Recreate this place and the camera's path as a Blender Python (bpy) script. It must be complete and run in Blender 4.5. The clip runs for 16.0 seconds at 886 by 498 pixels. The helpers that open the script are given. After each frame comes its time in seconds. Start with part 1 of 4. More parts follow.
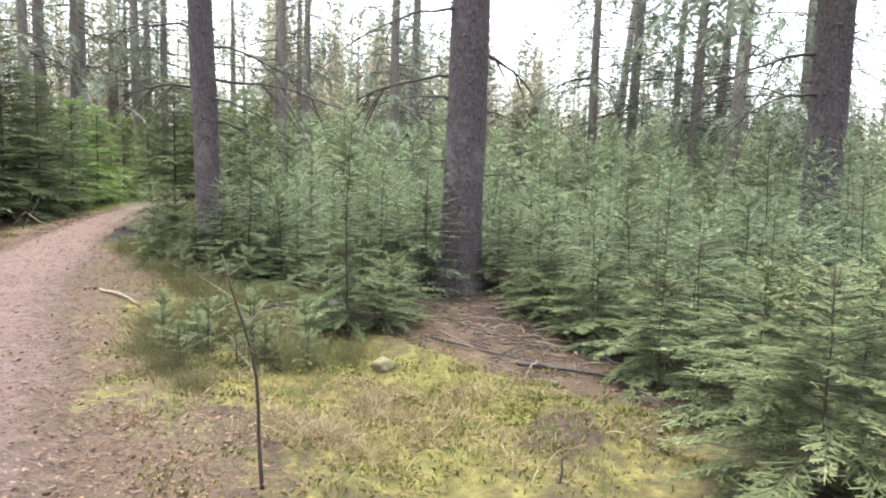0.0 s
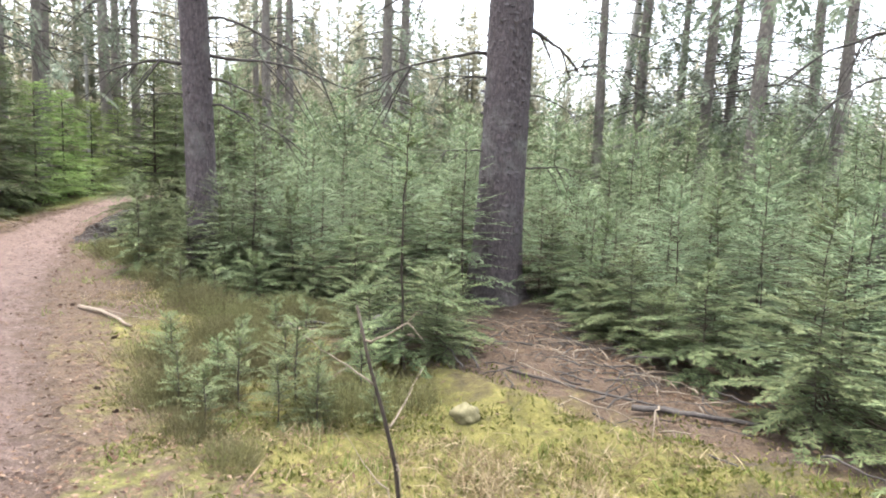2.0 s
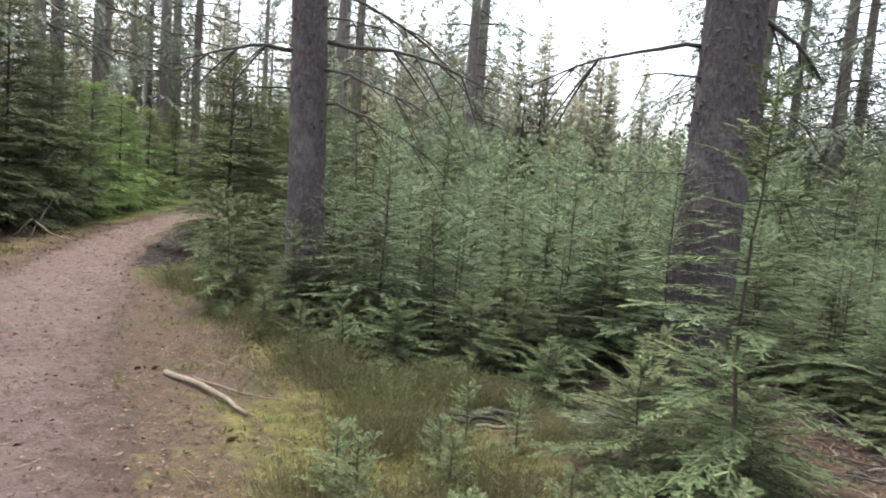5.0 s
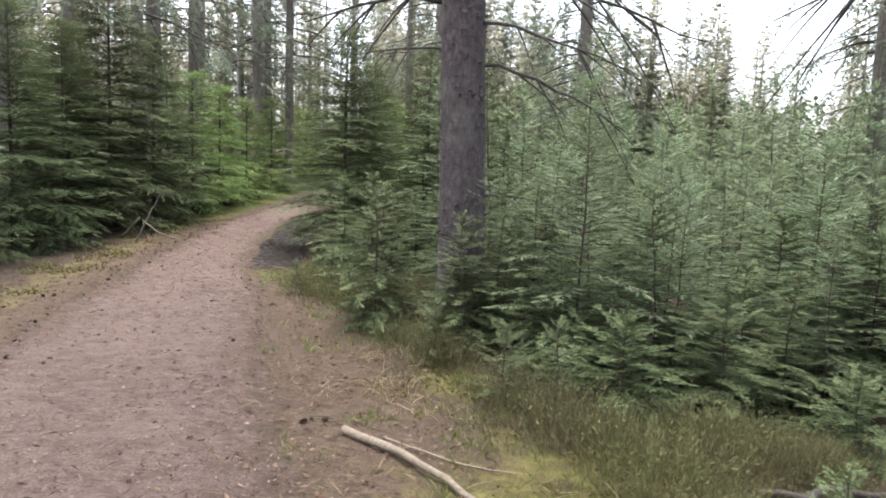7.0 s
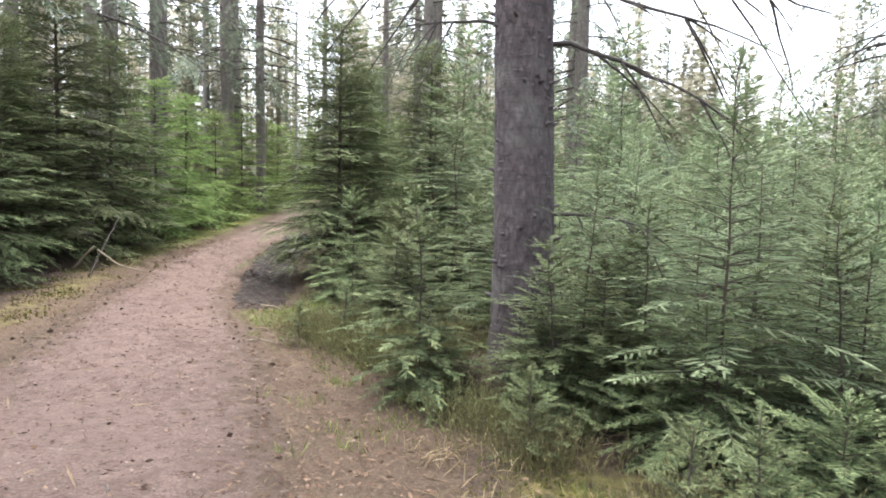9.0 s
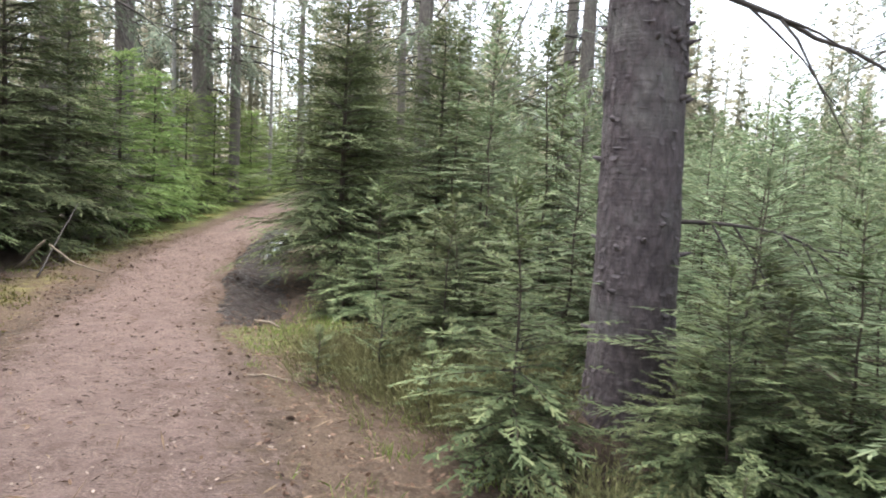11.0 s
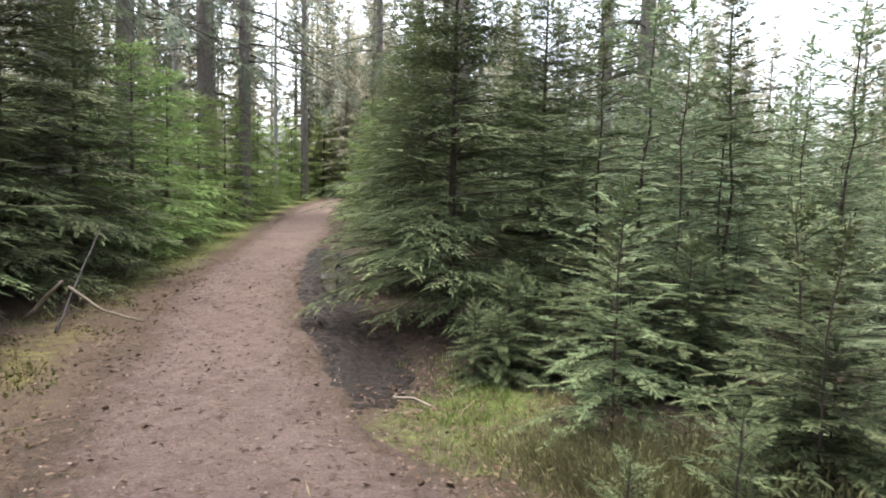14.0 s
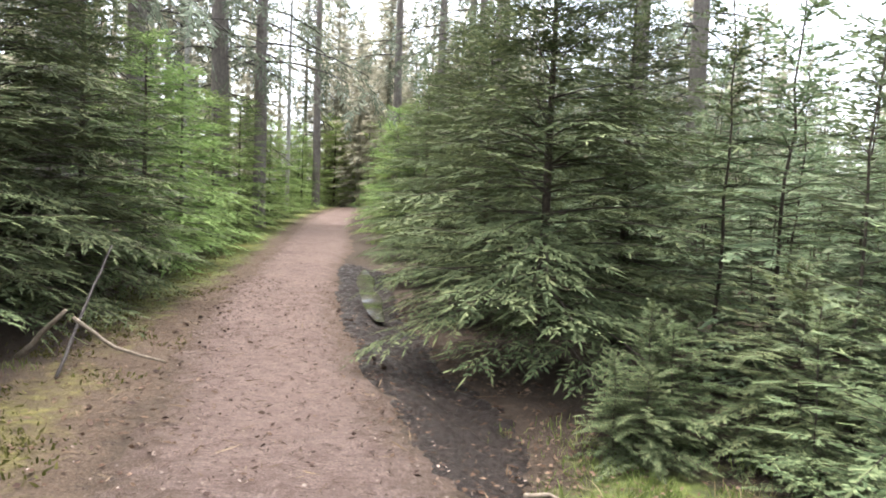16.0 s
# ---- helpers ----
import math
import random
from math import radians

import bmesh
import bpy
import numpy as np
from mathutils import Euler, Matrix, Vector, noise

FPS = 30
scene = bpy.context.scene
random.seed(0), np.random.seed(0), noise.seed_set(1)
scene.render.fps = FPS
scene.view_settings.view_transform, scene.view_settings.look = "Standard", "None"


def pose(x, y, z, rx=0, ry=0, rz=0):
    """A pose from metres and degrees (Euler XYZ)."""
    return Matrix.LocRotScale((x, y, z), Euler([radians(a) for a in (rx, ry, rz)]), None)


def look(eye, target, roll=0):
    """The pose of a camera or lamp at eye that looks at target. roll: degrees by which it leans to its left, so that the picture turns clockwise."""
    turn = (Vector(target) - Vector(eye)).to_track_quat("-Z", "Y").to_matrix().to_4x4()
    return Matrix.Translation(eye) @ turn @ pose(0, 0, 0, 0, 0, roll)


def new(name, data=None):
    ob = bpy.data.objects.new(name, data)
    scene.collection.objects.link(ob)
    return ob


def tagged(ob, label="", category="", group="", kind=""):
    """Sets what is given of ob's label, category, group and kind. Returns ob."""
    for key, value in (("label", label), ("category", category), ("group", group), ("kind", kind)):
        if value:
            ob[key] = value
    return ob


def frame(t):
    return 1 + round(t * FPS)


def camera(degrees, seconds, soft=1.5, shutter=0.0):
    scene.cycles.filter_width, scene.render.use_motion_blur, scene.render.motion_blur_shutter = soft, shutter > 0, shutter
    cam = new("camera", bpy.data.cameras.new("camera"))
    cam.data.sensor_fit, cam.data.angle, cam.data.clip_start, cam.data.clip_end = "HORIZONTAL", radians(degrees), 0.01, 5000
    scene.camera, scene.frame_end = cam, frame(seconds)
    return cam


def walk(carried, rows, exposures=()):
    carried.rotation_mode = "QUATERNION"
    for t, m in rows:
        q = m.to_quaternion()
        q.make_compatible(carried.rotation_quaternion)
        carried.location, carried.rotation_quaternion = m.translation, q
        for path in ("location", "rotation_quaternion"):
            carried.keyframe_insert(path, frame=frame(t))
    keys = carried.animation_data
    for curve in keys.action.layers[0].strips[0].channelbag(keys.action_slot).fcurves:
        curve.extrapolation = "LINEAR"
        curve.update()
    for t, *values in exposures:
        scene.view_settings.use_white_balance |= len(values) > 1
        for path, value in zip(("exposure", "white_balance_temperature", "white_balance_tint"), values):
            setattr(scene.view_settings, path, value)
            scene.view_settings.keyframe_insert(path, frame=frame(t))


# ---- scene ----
cam = camera(65.5, 16.0, soft=1.85, shutter=0.2)
METRES, EYE, TILT, LEAN, TURN = 14.0, 1.72, -4.0, 0.0, 0.0
ROWS = [
    (0.0, 0.0, 0.0, 0.0, 0.07, -2.46, -1.64),
    (0.5, -0.0192, 0.0304, -0.0011, -1.33, -3.29, -1.59),
    (1.0, -0.035, 0.0544, -0.001, -1.74, -3.43, -2.15),
    (1.5, -0.0526, 0.0782, 0.003, -2.17, -3.69, -2.86),
    (2.0, -0.0679, 0.1083, 0.0042, -2.51, -2.95, -1.71),
    (2.5, -0.0821, 0.1352, 0.0058, -1.6, 0.28, -0.73),
    (3.0, -0.102, 0.1706, 0.0034, -3.24, -1.12, -1.93),
    (5.5, -0.1985, 0.3087, 0.0068, 1.0, -0.86, -4.26),
    (6.0, -0.2167, 0.3389, 0.0066, 3.5, -1.23, -3.34),
    (6.5, -0.2379, 0.3684, 0.0081, 5.86, -1.32, -5.15),
    (7.0, -0.2599, 0.3934, 0.0059, 6.39, -2.37, -2.56),
    (7.5, -0.2751, 0.4229, 0.0082, 6.76, -1.38, -3.04),
    (8.0, -0.2935, 0.4543, 0.0075, 6.43, -1.27, -2.23),
    (10.5, -0.3591, 0.5806, 0.0142, -0.16, -0.25, -2.19),
    (11.0, -0.3771, 0.6062, 0.0139, 0.6, -1.0, -3.04),
    (11.5, -0.3987, 0.6278, 0.0153, 2.36, 0.62, -4.49),
    (12.0, -0.4193, 0.6488, 0.0156, 1.53, -0.14, -1.7),
    (12.5, -0.4374, 0.6744, 0.017, 1.21, -0.02, -2.78),
    (13.0, -0.458, 0.6987, 0.0171, 0.19, -0.65, -2.42),
    (13.5, -0.4738, 0.7235, 0.0174, 0.96, -0.96, -2.65),
    (14.0, -0.4871, 0.7497, 0.0215, -0.8, -0.34, -1.33),
    (14.5, -0.502, 0.7715, 0.0232, -2.78, 0.38, -0.8),
    (15.0, -0.5134, 0.7929, 0.0253, -1.43, -0.3, 0.83),
    (15.5, -0.5269, 0.8177, 0.0252, -1.55, 0.04, -2.32),
    (16.0, -0.5367, 0.8365, 0.0291, -0.86, 0.49, -2.37),
]
walk(cam, [(t, pose(0, 0, EYE, TILT, LEAN, TURN) @ pose(METRES * x, METRES * y, METRES * z, 90 + pitch, roll, yaw)) for t, x, y, z, yaw, pitch, roll in ROWS],
     exposures=[(0.0, 2.65, 6250, 9.5), (1.0, 2.7, 6250, 9.5), (2.0, 2.8, 6250, 9.5), (3.0, 2.25, 6250, 9.5), (5.5, 2.05, 6250, 9.5), (6.5, 2.05, 6250, 9.5), (7.5, 2.55, 6250, 9.5), (8.0, 2.7, 6250, 9.5), (10.5, 2.45, 6250, 9.5), (12.0, 2.5, 6250, 9.5), (12.5, 2.6, 6250, 9.5), (13.0, 2.35, 6250, 9.5), (14.5, 2.2, 6250, 9.5), (15.0, 2.15, 6250, 9.5), (15.5, 2.55, 6250, 9.5), (16.0, 2.7, 6250, 9.5)])

# ---- light: bright overcast day ----
world = bpy.data.worlds.new("overcast_sky")
scene.world = world
world.use_nodes = True
wn, wl = world.node_tree.nodes, world.node_tree.links
sky = wn.new("ShaderNodeTexSky")
sky.sky_type, sky.sun_disc = "NISHITA", False
sky.sun_elevation, sky.sun_rotation, sky.dust_density = radians(78), radians(-42), 4.0
grey = wn.new("ShaderNodeHueSaturation")
grey.inputs["Saturation"].default_value = 0.40
wl.new(sky.outputs["Color"], grey.inputs["Color"])
wl.new(grey.outputs["Color"], wn["Background"].inputs["Color"])
wn["Background"].inputs["Strength"].default_value = 0.15
sun = new("sun", bpy.data.lights.new("sun", "SUN"))
sun.data.energy, sun.data.angle, sun.data.color = 1.3, radians(50), (1.0, 0.97, 0.93)
sun.matrix_world = look((0, 0, 30), (0.20 * 20, -0.22 * 20, 30 - 28.5))

# ---- materials ----
def material(name, rough=0.8):
    m = bpy.data.materials.new(name)
    m.use_nodes = True
    n, l = m.node_tree.nodes, m.node_tree.links
    b = n["Principled BSDF"]
    b.inputs["Roughness"].default_value = rough
    b.inputs["Specular IOR Level"].default_value = 0.25
    return m, n, l, b


def ramp(n, l, fac, stops):
    r = n.new("ShaderNodeValToRGB")
    e = r.color_ramp.elements
    while len(e) < len(stops):
        e.new(0.5)
    for k, (p, c) in enumerate(stops):
        e[k].position, e[k].color = p, (*c, 1)
    l.new(fac, r.inputs["Fac"])
    return r.outputs["Color"]


def noise_tex(n, l, scale, detail=4.0, rough=0.6, vec=None):
    t = n.new("ShaderNodeTexNoise")
    t.inputs["Scale"].default_value, t.inputs["Detail"].default_value, t.inputs["Roughness"].default_value = scale, detail, rough
    if vec is None:
        vec = n.new("ShaderNodeTexCoord").outputs["Object"]
    l.new(vec, t.inputs["Vector"])
    return t.outputs["Fac"]


def mix(n, l, fac, a, b, mode="MIX"):
    x = n.new("ShaderNodeMix")
    x.data_type, x.blend_type = "RGBA", mode
    for sock, v in ((x.inputs[0], fac), (x.inputs[6], a), (x.inputs[7], b)):
        if isinstance(v, (int, float)):
            sock.default_value = v
        elif isinstance(v, tuple):
            sock.default_value = (*v, 1)
        else:
            l.new(v, sock)
    return x.outputs[2]


def math_node(n, l, op, a, b=0.0, clamp=False):
    x = n.new("ShaderNodeMath")
    x.operation, x.use_clamp = op, clamp
    for sock, v in ((x.inputs[0], a), (x.inputs[1], b)):
        if isinstance(v, (int, float)):
            sock.default_value = v
        else:
            l.new(v, sock)
    return x.outputs[0]


def bump(n, l, b, height, dist, strength=1.0):
    x = n.new("ShaderNodeBump")
    x.inputs["Distance"].default_value, x.inputs["Strength"].default_value = dist, strength
    l.new(height, x.inputs["Height"])
    l.new(x.outputs["Normal"], b.inputs["Normal"])


def foliage_material(name, dark, mid, pale, translucent=0.25):
    m, n, l, b = material(name, 0.75)
    b.inputs["Specular IOR Level"].default_value = 0.08
    geo = n.new("ShaderNodeNewGeometry")
    info = n.new("ShaderNodeObjectInfo")
    c = ramp(n, l, geo.outputs["Random Per Island"], [(0.0, dark), (0.55, mid), (1.0, pale)])
    big = noise_tex(n, l, 1.6, 2.0)
    c = mix(n, l, math_node(n, l, "MULTIPLY", big, 0.5), c, mid)
    hsv = n.new("ShaderNodeHueSaturation")
    l.new(math_node(n, l, "MULTIPLY_ADD", info.outputs["Random"], 0.03), hsv.inputs["Hue"])
    hsv.inputs["Hue"].links[0].from_node.inputs[2].default_value = 0.482
    v = n.new("ShaderNodeMapRange")
    v.inputs["To Min"].default_value, v.inputs["To Max"].default_value = 0.8, 1.2
    l.new(info.outputs["Random"], v.inputs["Value"])
    l.new(v.outputs["Result"], hsv.inputs["Value"])
    l.new(c, hsv.inputs["Color"])
    l.new(hsv.outputs["Color"], b.inputs["Base Color"])
    t = n.new("ShaderNodeBsdfTranslucent")
    l.new(hsv.outputs["Color"], t.inputs["Color"])
    s = n.new("ShaderNodeMixShader")
    s.inputs["Fac"].default_value = translucent
    l.new(b.outputs["BSDF"], s.inputs[1])
    l.new(t.outputs["BSDF"], s.inputs[2])
    l.new(s.outputs["Shader"], n["Material Output"].inputs["Surface"])
    return m


def bark_material(name, dark, light, scale=1.0, lichen=0.15):
    m, n, l, b = material(name, 0.9)
    tc = n.new("ShaderNodeTexCoord").outputs["Object"]
    mp = n.new("ShaderNodeMapping")
    mp.inputs["Scale"].default_value = (1, 1, 0.45)
    l.new(tc, mp.inputs["Vector"])
    v = n.new("ShaderNodeTexVoronoi")
    v.inputs["Scale"].default_value = 26 * scale
    l.new(mp.outputs["Vector"], v.inputs["Vector"])
    f = noise_tex(n, l, 30 * scale, 6.0, 0.7, mp.outputs["Vector"])
    big = noise_tex(n, l, 2.5, 3.0, 0.6, tc)
    c = ramp(n, l, f, [(0.25, dark), (0.75, light)])
    c = mix(n, l, math_node(n, l, "MULTIPLY", v.outputs["Distance"], 0.7, True), c, dark)
    spots = ramp(n, l, big, [(0.52, (0, 0, 0)), (0.7, (1, 1, 1))])
    c = mix(n, l, math_node(n, l, "MULTIPLY", spots, lichen), c, (0.30, 0.31, 0.26))
    l.new(c, b.inputs["Base Color"])
    rings = n.new("ShaderNodeMapping")
    rings.inputs["Scale"].default_value = (3.0, 3.0, 34.0)
    l.new(tc, rings.inputs["Vector"])
    ring = noise_tex(n, l, 1.6, 4.0, 0.7, rings.outputs["Vector"])
    c = mix(n, l, math_node(n, l, "MULTIPLY", ramp(n, l, ring, [(0.5, (0, 0, 0)), (0.68, (1, 1, 1))]), 0.35), c, dark)
    l.new(c, b.inputs["Base Color"])
    h = math_node(n, l, "ADD", f, math_node(n, l, "MULTIPLY", v.outputs["Distance"], -0.8))
    h = math_node(n, l, "SUBTRACT", h, math_node(n, l, "MULTIPLY", ring, 0.5))
    bump(n, l, b, h, 0.025, 0.9)
    return m


def plain_material(name, dark, light, scale, rough=0.85, dist=0.004):
    m, n, l, b = material(name, rough)
    f = noise_tex(n, l, scale, 5.0, 0.65)
    g = noise_tex(n, l, scale * 0.12, 2.0)
    c = ramp(n, l, f, [(0.3, dark), (0.7, light)])
    c = mix(n, l, math_node(n, l, "MULTIPLY", g, 0.5), c, dark)
    l.new(c, b.inputs["Base Color"])
    bump(n, l, b, f, dist)
    return m


LITTER_STOPS = [(0.25, (0.034, 0.021, 0.014)), (0.5, (0.092, 0.062, 0.041)), (0.8, (0.195, 0.145, 0.102))]


def edge_mask(n, l, tc):
    at = n.new("ShaderNodeVertexColor")
    at.layer_name = "edge"
    e = math_node(n, l, "ADD", at.outputs["Color"], math_node(n, l, "MULTIPLY", math_node(n, l, "ADD", noise_tex(n, l, 5.0, 5.0, 0.7, tc), -0.5), 1.1))
    r = n.new("ShaderNodeMapRange")
    r.inputs["From Min"].default_value, r.inputs["From Max"].default_value = 0.55, 0.95
    l.new(e, r.inputs["Value"])
    return r.outputs["Result"]


def path_material():
    m, n, l, b = material("gravel_path", 0.92)
    tc = n.new("ShaderNodeTexCoord").outputs["Object"]
    fine = noise_tex(n, l, 70.0, 6.0, 0.75, tc)
    mid = noise_tex(n, l, 9.0, 4.0, 0.65, tc)
    big = noise_tex(n, l, 0.9, 3.0, 0.6, tc)
    c = ramp(n, l, fine, [(0.25, (0.052, 0.034, 0.028)), (0.5, (0.170, 0.116, 0.095)), (0.78, (0.33, 0.245, 0.212))])
    c = mix(n, l, math_node(n, l, "MULTIPLY", ramp(n, l, mid, [(0.42, (0, 0, 0)), (0.66, (1, 1, 1))]), 0.7), c, (0.098, 0.062, 0.048))
    c = mix(n, l, math_node(n, l, "MULTIPLY", ramp(n, l, big, [(0.4, (0, 0, 0)), (0.7, (1, 1, 1))]), 0.5), c, (0.205, 0.143, 0.119))
    mp = n.new("ShaderNodeMapping")
    mp.inputs["Rotation"].default_value, mp.inputs["Scale"].default_value = (0, 0, 0.4), (14, 55, 20)
    l.new(tc, mp.inputs["Vector"])
    needles = noise_tex(n, l, 1.0, 3.0, 0.7, mp.outputs["Vector"])
    c = mix(n, l, math_node(n, l, "MULTIPLY", ramp(n, l, needles, [(0.58, (0, 0, 0)), (0.66, (1, 1, 1))]), 0.6), c, (0.048, 0.028, 0.020))
    c = mix(n, l, edge_mask(n, l, tc), c, ramp(n, l, fine, LITTER_STOPS))
    l.new(c, b.inputs["Base Color"])
    h = math_node(n, l, "ADD", math_node(n, l, "MULTIPLY", mid, 2.0), fine)
    bump(n, l, b, h, 0.04)
    return m


def ground_material():
    m, n, l, b = material("forest_floor", 0.95)
    tc = n.new("ShaderNodeTexCoord").outputs["Object"]
    at = n.new("ShaderNodeVertexColor")
    at.layer_name = "cover"
    sp = n.new("ShaderNodeSeparateColor")
    l.new(at.outputs["Color"], sp.inputs["Color"])
    fine = noise_tex(n, l, 60.0, 6.0, 0.75, tc)
    mid = noise_tex(n, l, 7.0, 5.0, 0.65, tc)
    big = noise_tex(n, l, 1.7, 4.0, 0.6, tc)
    soil = ramp(n, l, fine, [(0.25, (0.020, 0.014, 0.009)), (0.55, (0.062, 0.043, 0.029)), (0.8, (0.135, 0.096, 0.066))])
    litter = ramp(n, l, fine, LITTER_STOPS)
    moss = ramp(n, l, mid, [(0.3, (0.04, 0.042, 0.012)), (0.5, (0.120, 0.112, 0.027)), (0.7, (0.25, 0.215, 0.070))])
    moss = mix(n, l, math_node(n, l, "MULTIPLY", fine, 0.7), moss, (0.12, 0.10, 0.035))
    grass = ramp(n, l, mid, [(0.3, (0.05, 0.075, 0.018)), (0.7, (0.155, 0.175, 0.045))])

    def mask(v, wide=0.22):
        e = math_node(n, l, "ADD", v, math_node(n, l, "MULTIPLY", math_node(n, l, "ADD", math_node(n, l, "ADD", big, mid), -1.0), 0.9))
        r = n.new("ShaderNodeMapRange")
        r.inputs["From Min"].default_value, r.inputs["From Max"].default_value = 0.5 - wide, 0.5 + wide
        l.new(e, r.inputs["Value"])
        return r.outputs["Result"]
    c = mix(n, l, mask(sp.outputs["Green"]), soil, litter)
    c = mix(n, l, mask(sp.outputs["Blue"]), c, grass)
    c = mix(n, l, mask(sp.outputs["Red"]), c, moss)
    l.new(c, b.inputs["Base Color"])
    h = math_node(n, l, "ADD", math_node(n, l, "MULTIPLY", mid, 2.5), fine)
    bump(n, l, b, h, 0.025)
    return m


def mud_material():
    m, n, l, b = material("wet_mud", 0.35)
    b.inputs["Specular IOR Level"].default_value = 0.12
    tc = n.new("ShaderNodeTexCoord").outputs["Object"]
    f = noise_tex(n, l, 45.0, 5.0, 0.7, tc)
    g = noise_tex(n, l, 10.0, 4.0, 0.6, tc)
    l.new(ramp(n, l, f, [(0.3, (0.008, 0.006, 0.005)), (0.7, (0.036, 0.027, 0.022))]), b.inputs["Base Color"])
    l.new(ramp(n, l, g, [(0.4, (0.38, 0.38, 0.38)), (0.6, (0.85, 0.85, 0.85))]), b.inputs["Roughness"])
    bump(n, l, b, math_node(n, l, "ADD", math_node(n, l, "MULTIPLY", g, 2.0), f), 0.02)
    return m


# spruces close by: darker green than the haze-paled thicket needles
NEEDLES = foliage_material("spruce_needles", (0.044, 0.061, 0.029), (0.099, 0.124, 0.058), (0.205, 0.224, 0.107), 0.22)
# distant conifers: green lifted and greyed to carry the haze in the colour
FAR_NEEDLES = foliage_material("hazed_canopy_needles", (0.13, 0.142, 0.098), (0.22, 0.228, 0.158), (0.32, 0.315, 0.225), 0.4)
CROWN_NEEDLES = foliage_material("high_crown_needles", (0.075, 0.090, 0.062), (0.140, 0.160, 0.112), (0.22, 0.24, 0.17), 0.35)
# same spruces farther off: haze over the thicket is put into this paler green
HAZED_NEEDLES = foliage_material("hazed_young_needles", (0.082, 0.112, 0.061), (0.160, 0.203, 0.112), (0.270, 0.312, 0.180), 0.32)
# larch yellow-green made brighter: light at the path's far end is in the colour
LIT_NEEDLES = foliage_material("lit_larch_needles", (0.115, 0.165, 0.052), (0.215, 0.290, 0.098), (0.33, 0.395, 0.16), 0.4)
HEATH = foliage_material("heather_leaves", (0.062, 0.062, 0.028), (0.130, 0.124, 0.056), (0.215, 0.20, 0.10))
GRASS = foliage_material("grass_blades", (0.055, 0.078, 0.018), (0.140, 0.175, 0.046), (0.26, 0.27, 0.10))
DRY_GRASS = foliage_material("dry_grass_blades", (0.14, 0.105, 0.055), (0.25, 0.20, 0.11), (0.40, 0.34, 0.21))
MOSS = foliage_material("moss_tips", (0.034, 0.042, 0.011), (0.105, 0.108, 0.028), (0.23, 0.212, 0.076))
DEBRIS = foliage_material("needle_debris", (0.022, 0.014, 0.010), (0.05, 0.032, 0.023), (0.10, 0.068, 0.05), 0.05)
GRIT = foliage_material("pale_grit", (0.11, 0.076, 0.06), (0.17, 0.125, 0.104), (0.25, 0.195, 0.168), 0.05)
LITTER = foliage_material("leaf_litter_bits", (0.045, 0.027, 0.016), (0.105, 0.067, 0.041), (0.21, 0.15, 0.10), 0.05)
BARK = bark_material("spruce_bark", (0.040, 0.032, 0.033), (0.168, 0.134, 0.130), 1.0, 0.22)
BARK_FLAKE = plain_material("bark_scales", (0.045, 0.037, 0.037), (0.15, 0.126, 0.124), 45.0)
# bark of the trunks farther back, greyed and lightened in place of haze
BARK_FAR = bark_material("hazed_pine_bark", (0.095, 0.080, 0.070), (0.27, 0.235, 0.205), 0.7)
BARK_PALE = bark_material("pale_birch_bark", (0.20, 0.185, 0.165), (0.44, 0.42, 0.38), 0.6)
STEM = plain_material("sapling_stem_bark", (0.035, 0.028, 0.022), (0.105, 0.080, 0.058), 40.0)
DEADWOOD = plain_material("dead_branch_wood", (0.032, 0.027, 0.024), (0.10, 0.085, 0.074), 50.0)
PALEWOOD = plain_material("weathered_stick_wood", (0.115, 0.088, 0.062), (0.27, 0.22, 0.165), 45.0)
CONE = plain_material("cone_scales", (0.030, 0.018, 0.012), (0.11, 0.068, 0.045), 120.0)
STONE = plain_material("lichen_stone", (0.085, 0.075, 0.035), (0.20, 0.175, 0.10), 22.0)
PATH = path_material()
FLOOR = ground_material()
MUD = mud_material()
WATER, _n, _l, _b = material("puddle_water", 0.03)
_b.inputs["Base Color"].default_value = (0.03, 0.026, 0.022, 1)
_b.inputs["Specular IOR Level"].default_value = 0.6


# ---- mesh helpers ----
rng = np.random.default_rng(7)


def tri_mesh(name, verts, tris, mats, index=None, smooth=False):
    me = bpy.data.meshes.new(name)
    verts, tris = np.asarray(verts, np.float32), np.asarray(tris, np.int32)
    me.vertices.add(len(verts))
    me.vertices.foreach_set("co", verts.ravel())
    me.loops.add(tris.size)
    me.loops.foreach_set("vertex_index", tris.ravel())
    me.polygons.add(len(tris))
    k = tris.shape[1]
    me.polygons.foreach_set("loop_start", np.arange(0, tris.size, k, dtype=np.int32))
    for m in mats:
        me.materials.append(m)
    if index is not None:
        me.polygons.foreach_set("material_index", np.asarray(index, np.int32))
    if smooth:
        me.polygons.foreach_set("use_smooth", np.ones(len(tris), bool))
    me.update(calc_edges=True)
    return me


def join(pieces):
    vs, fs, k = [], [], 0
    for v, f in pieces:
        vs.append(v)
        fs.append(f + k)
        k += len(v)
    return np.concatenate(vs), np.concatenate(fs)


def part(name, mesh, parent, label=""):
    ob = new(name, mesh)
    ob.parent = parent
    return tagged(ob, label)


def thing(name, x, y, z, label, category, group="", turn=0.0):
    ob = new(name)
    ob.empty_display_size = 0.2
    ob.matrix_basis = pose(x, y, z, 0, 0, turn)
    return tagged(ob, label, category, group)


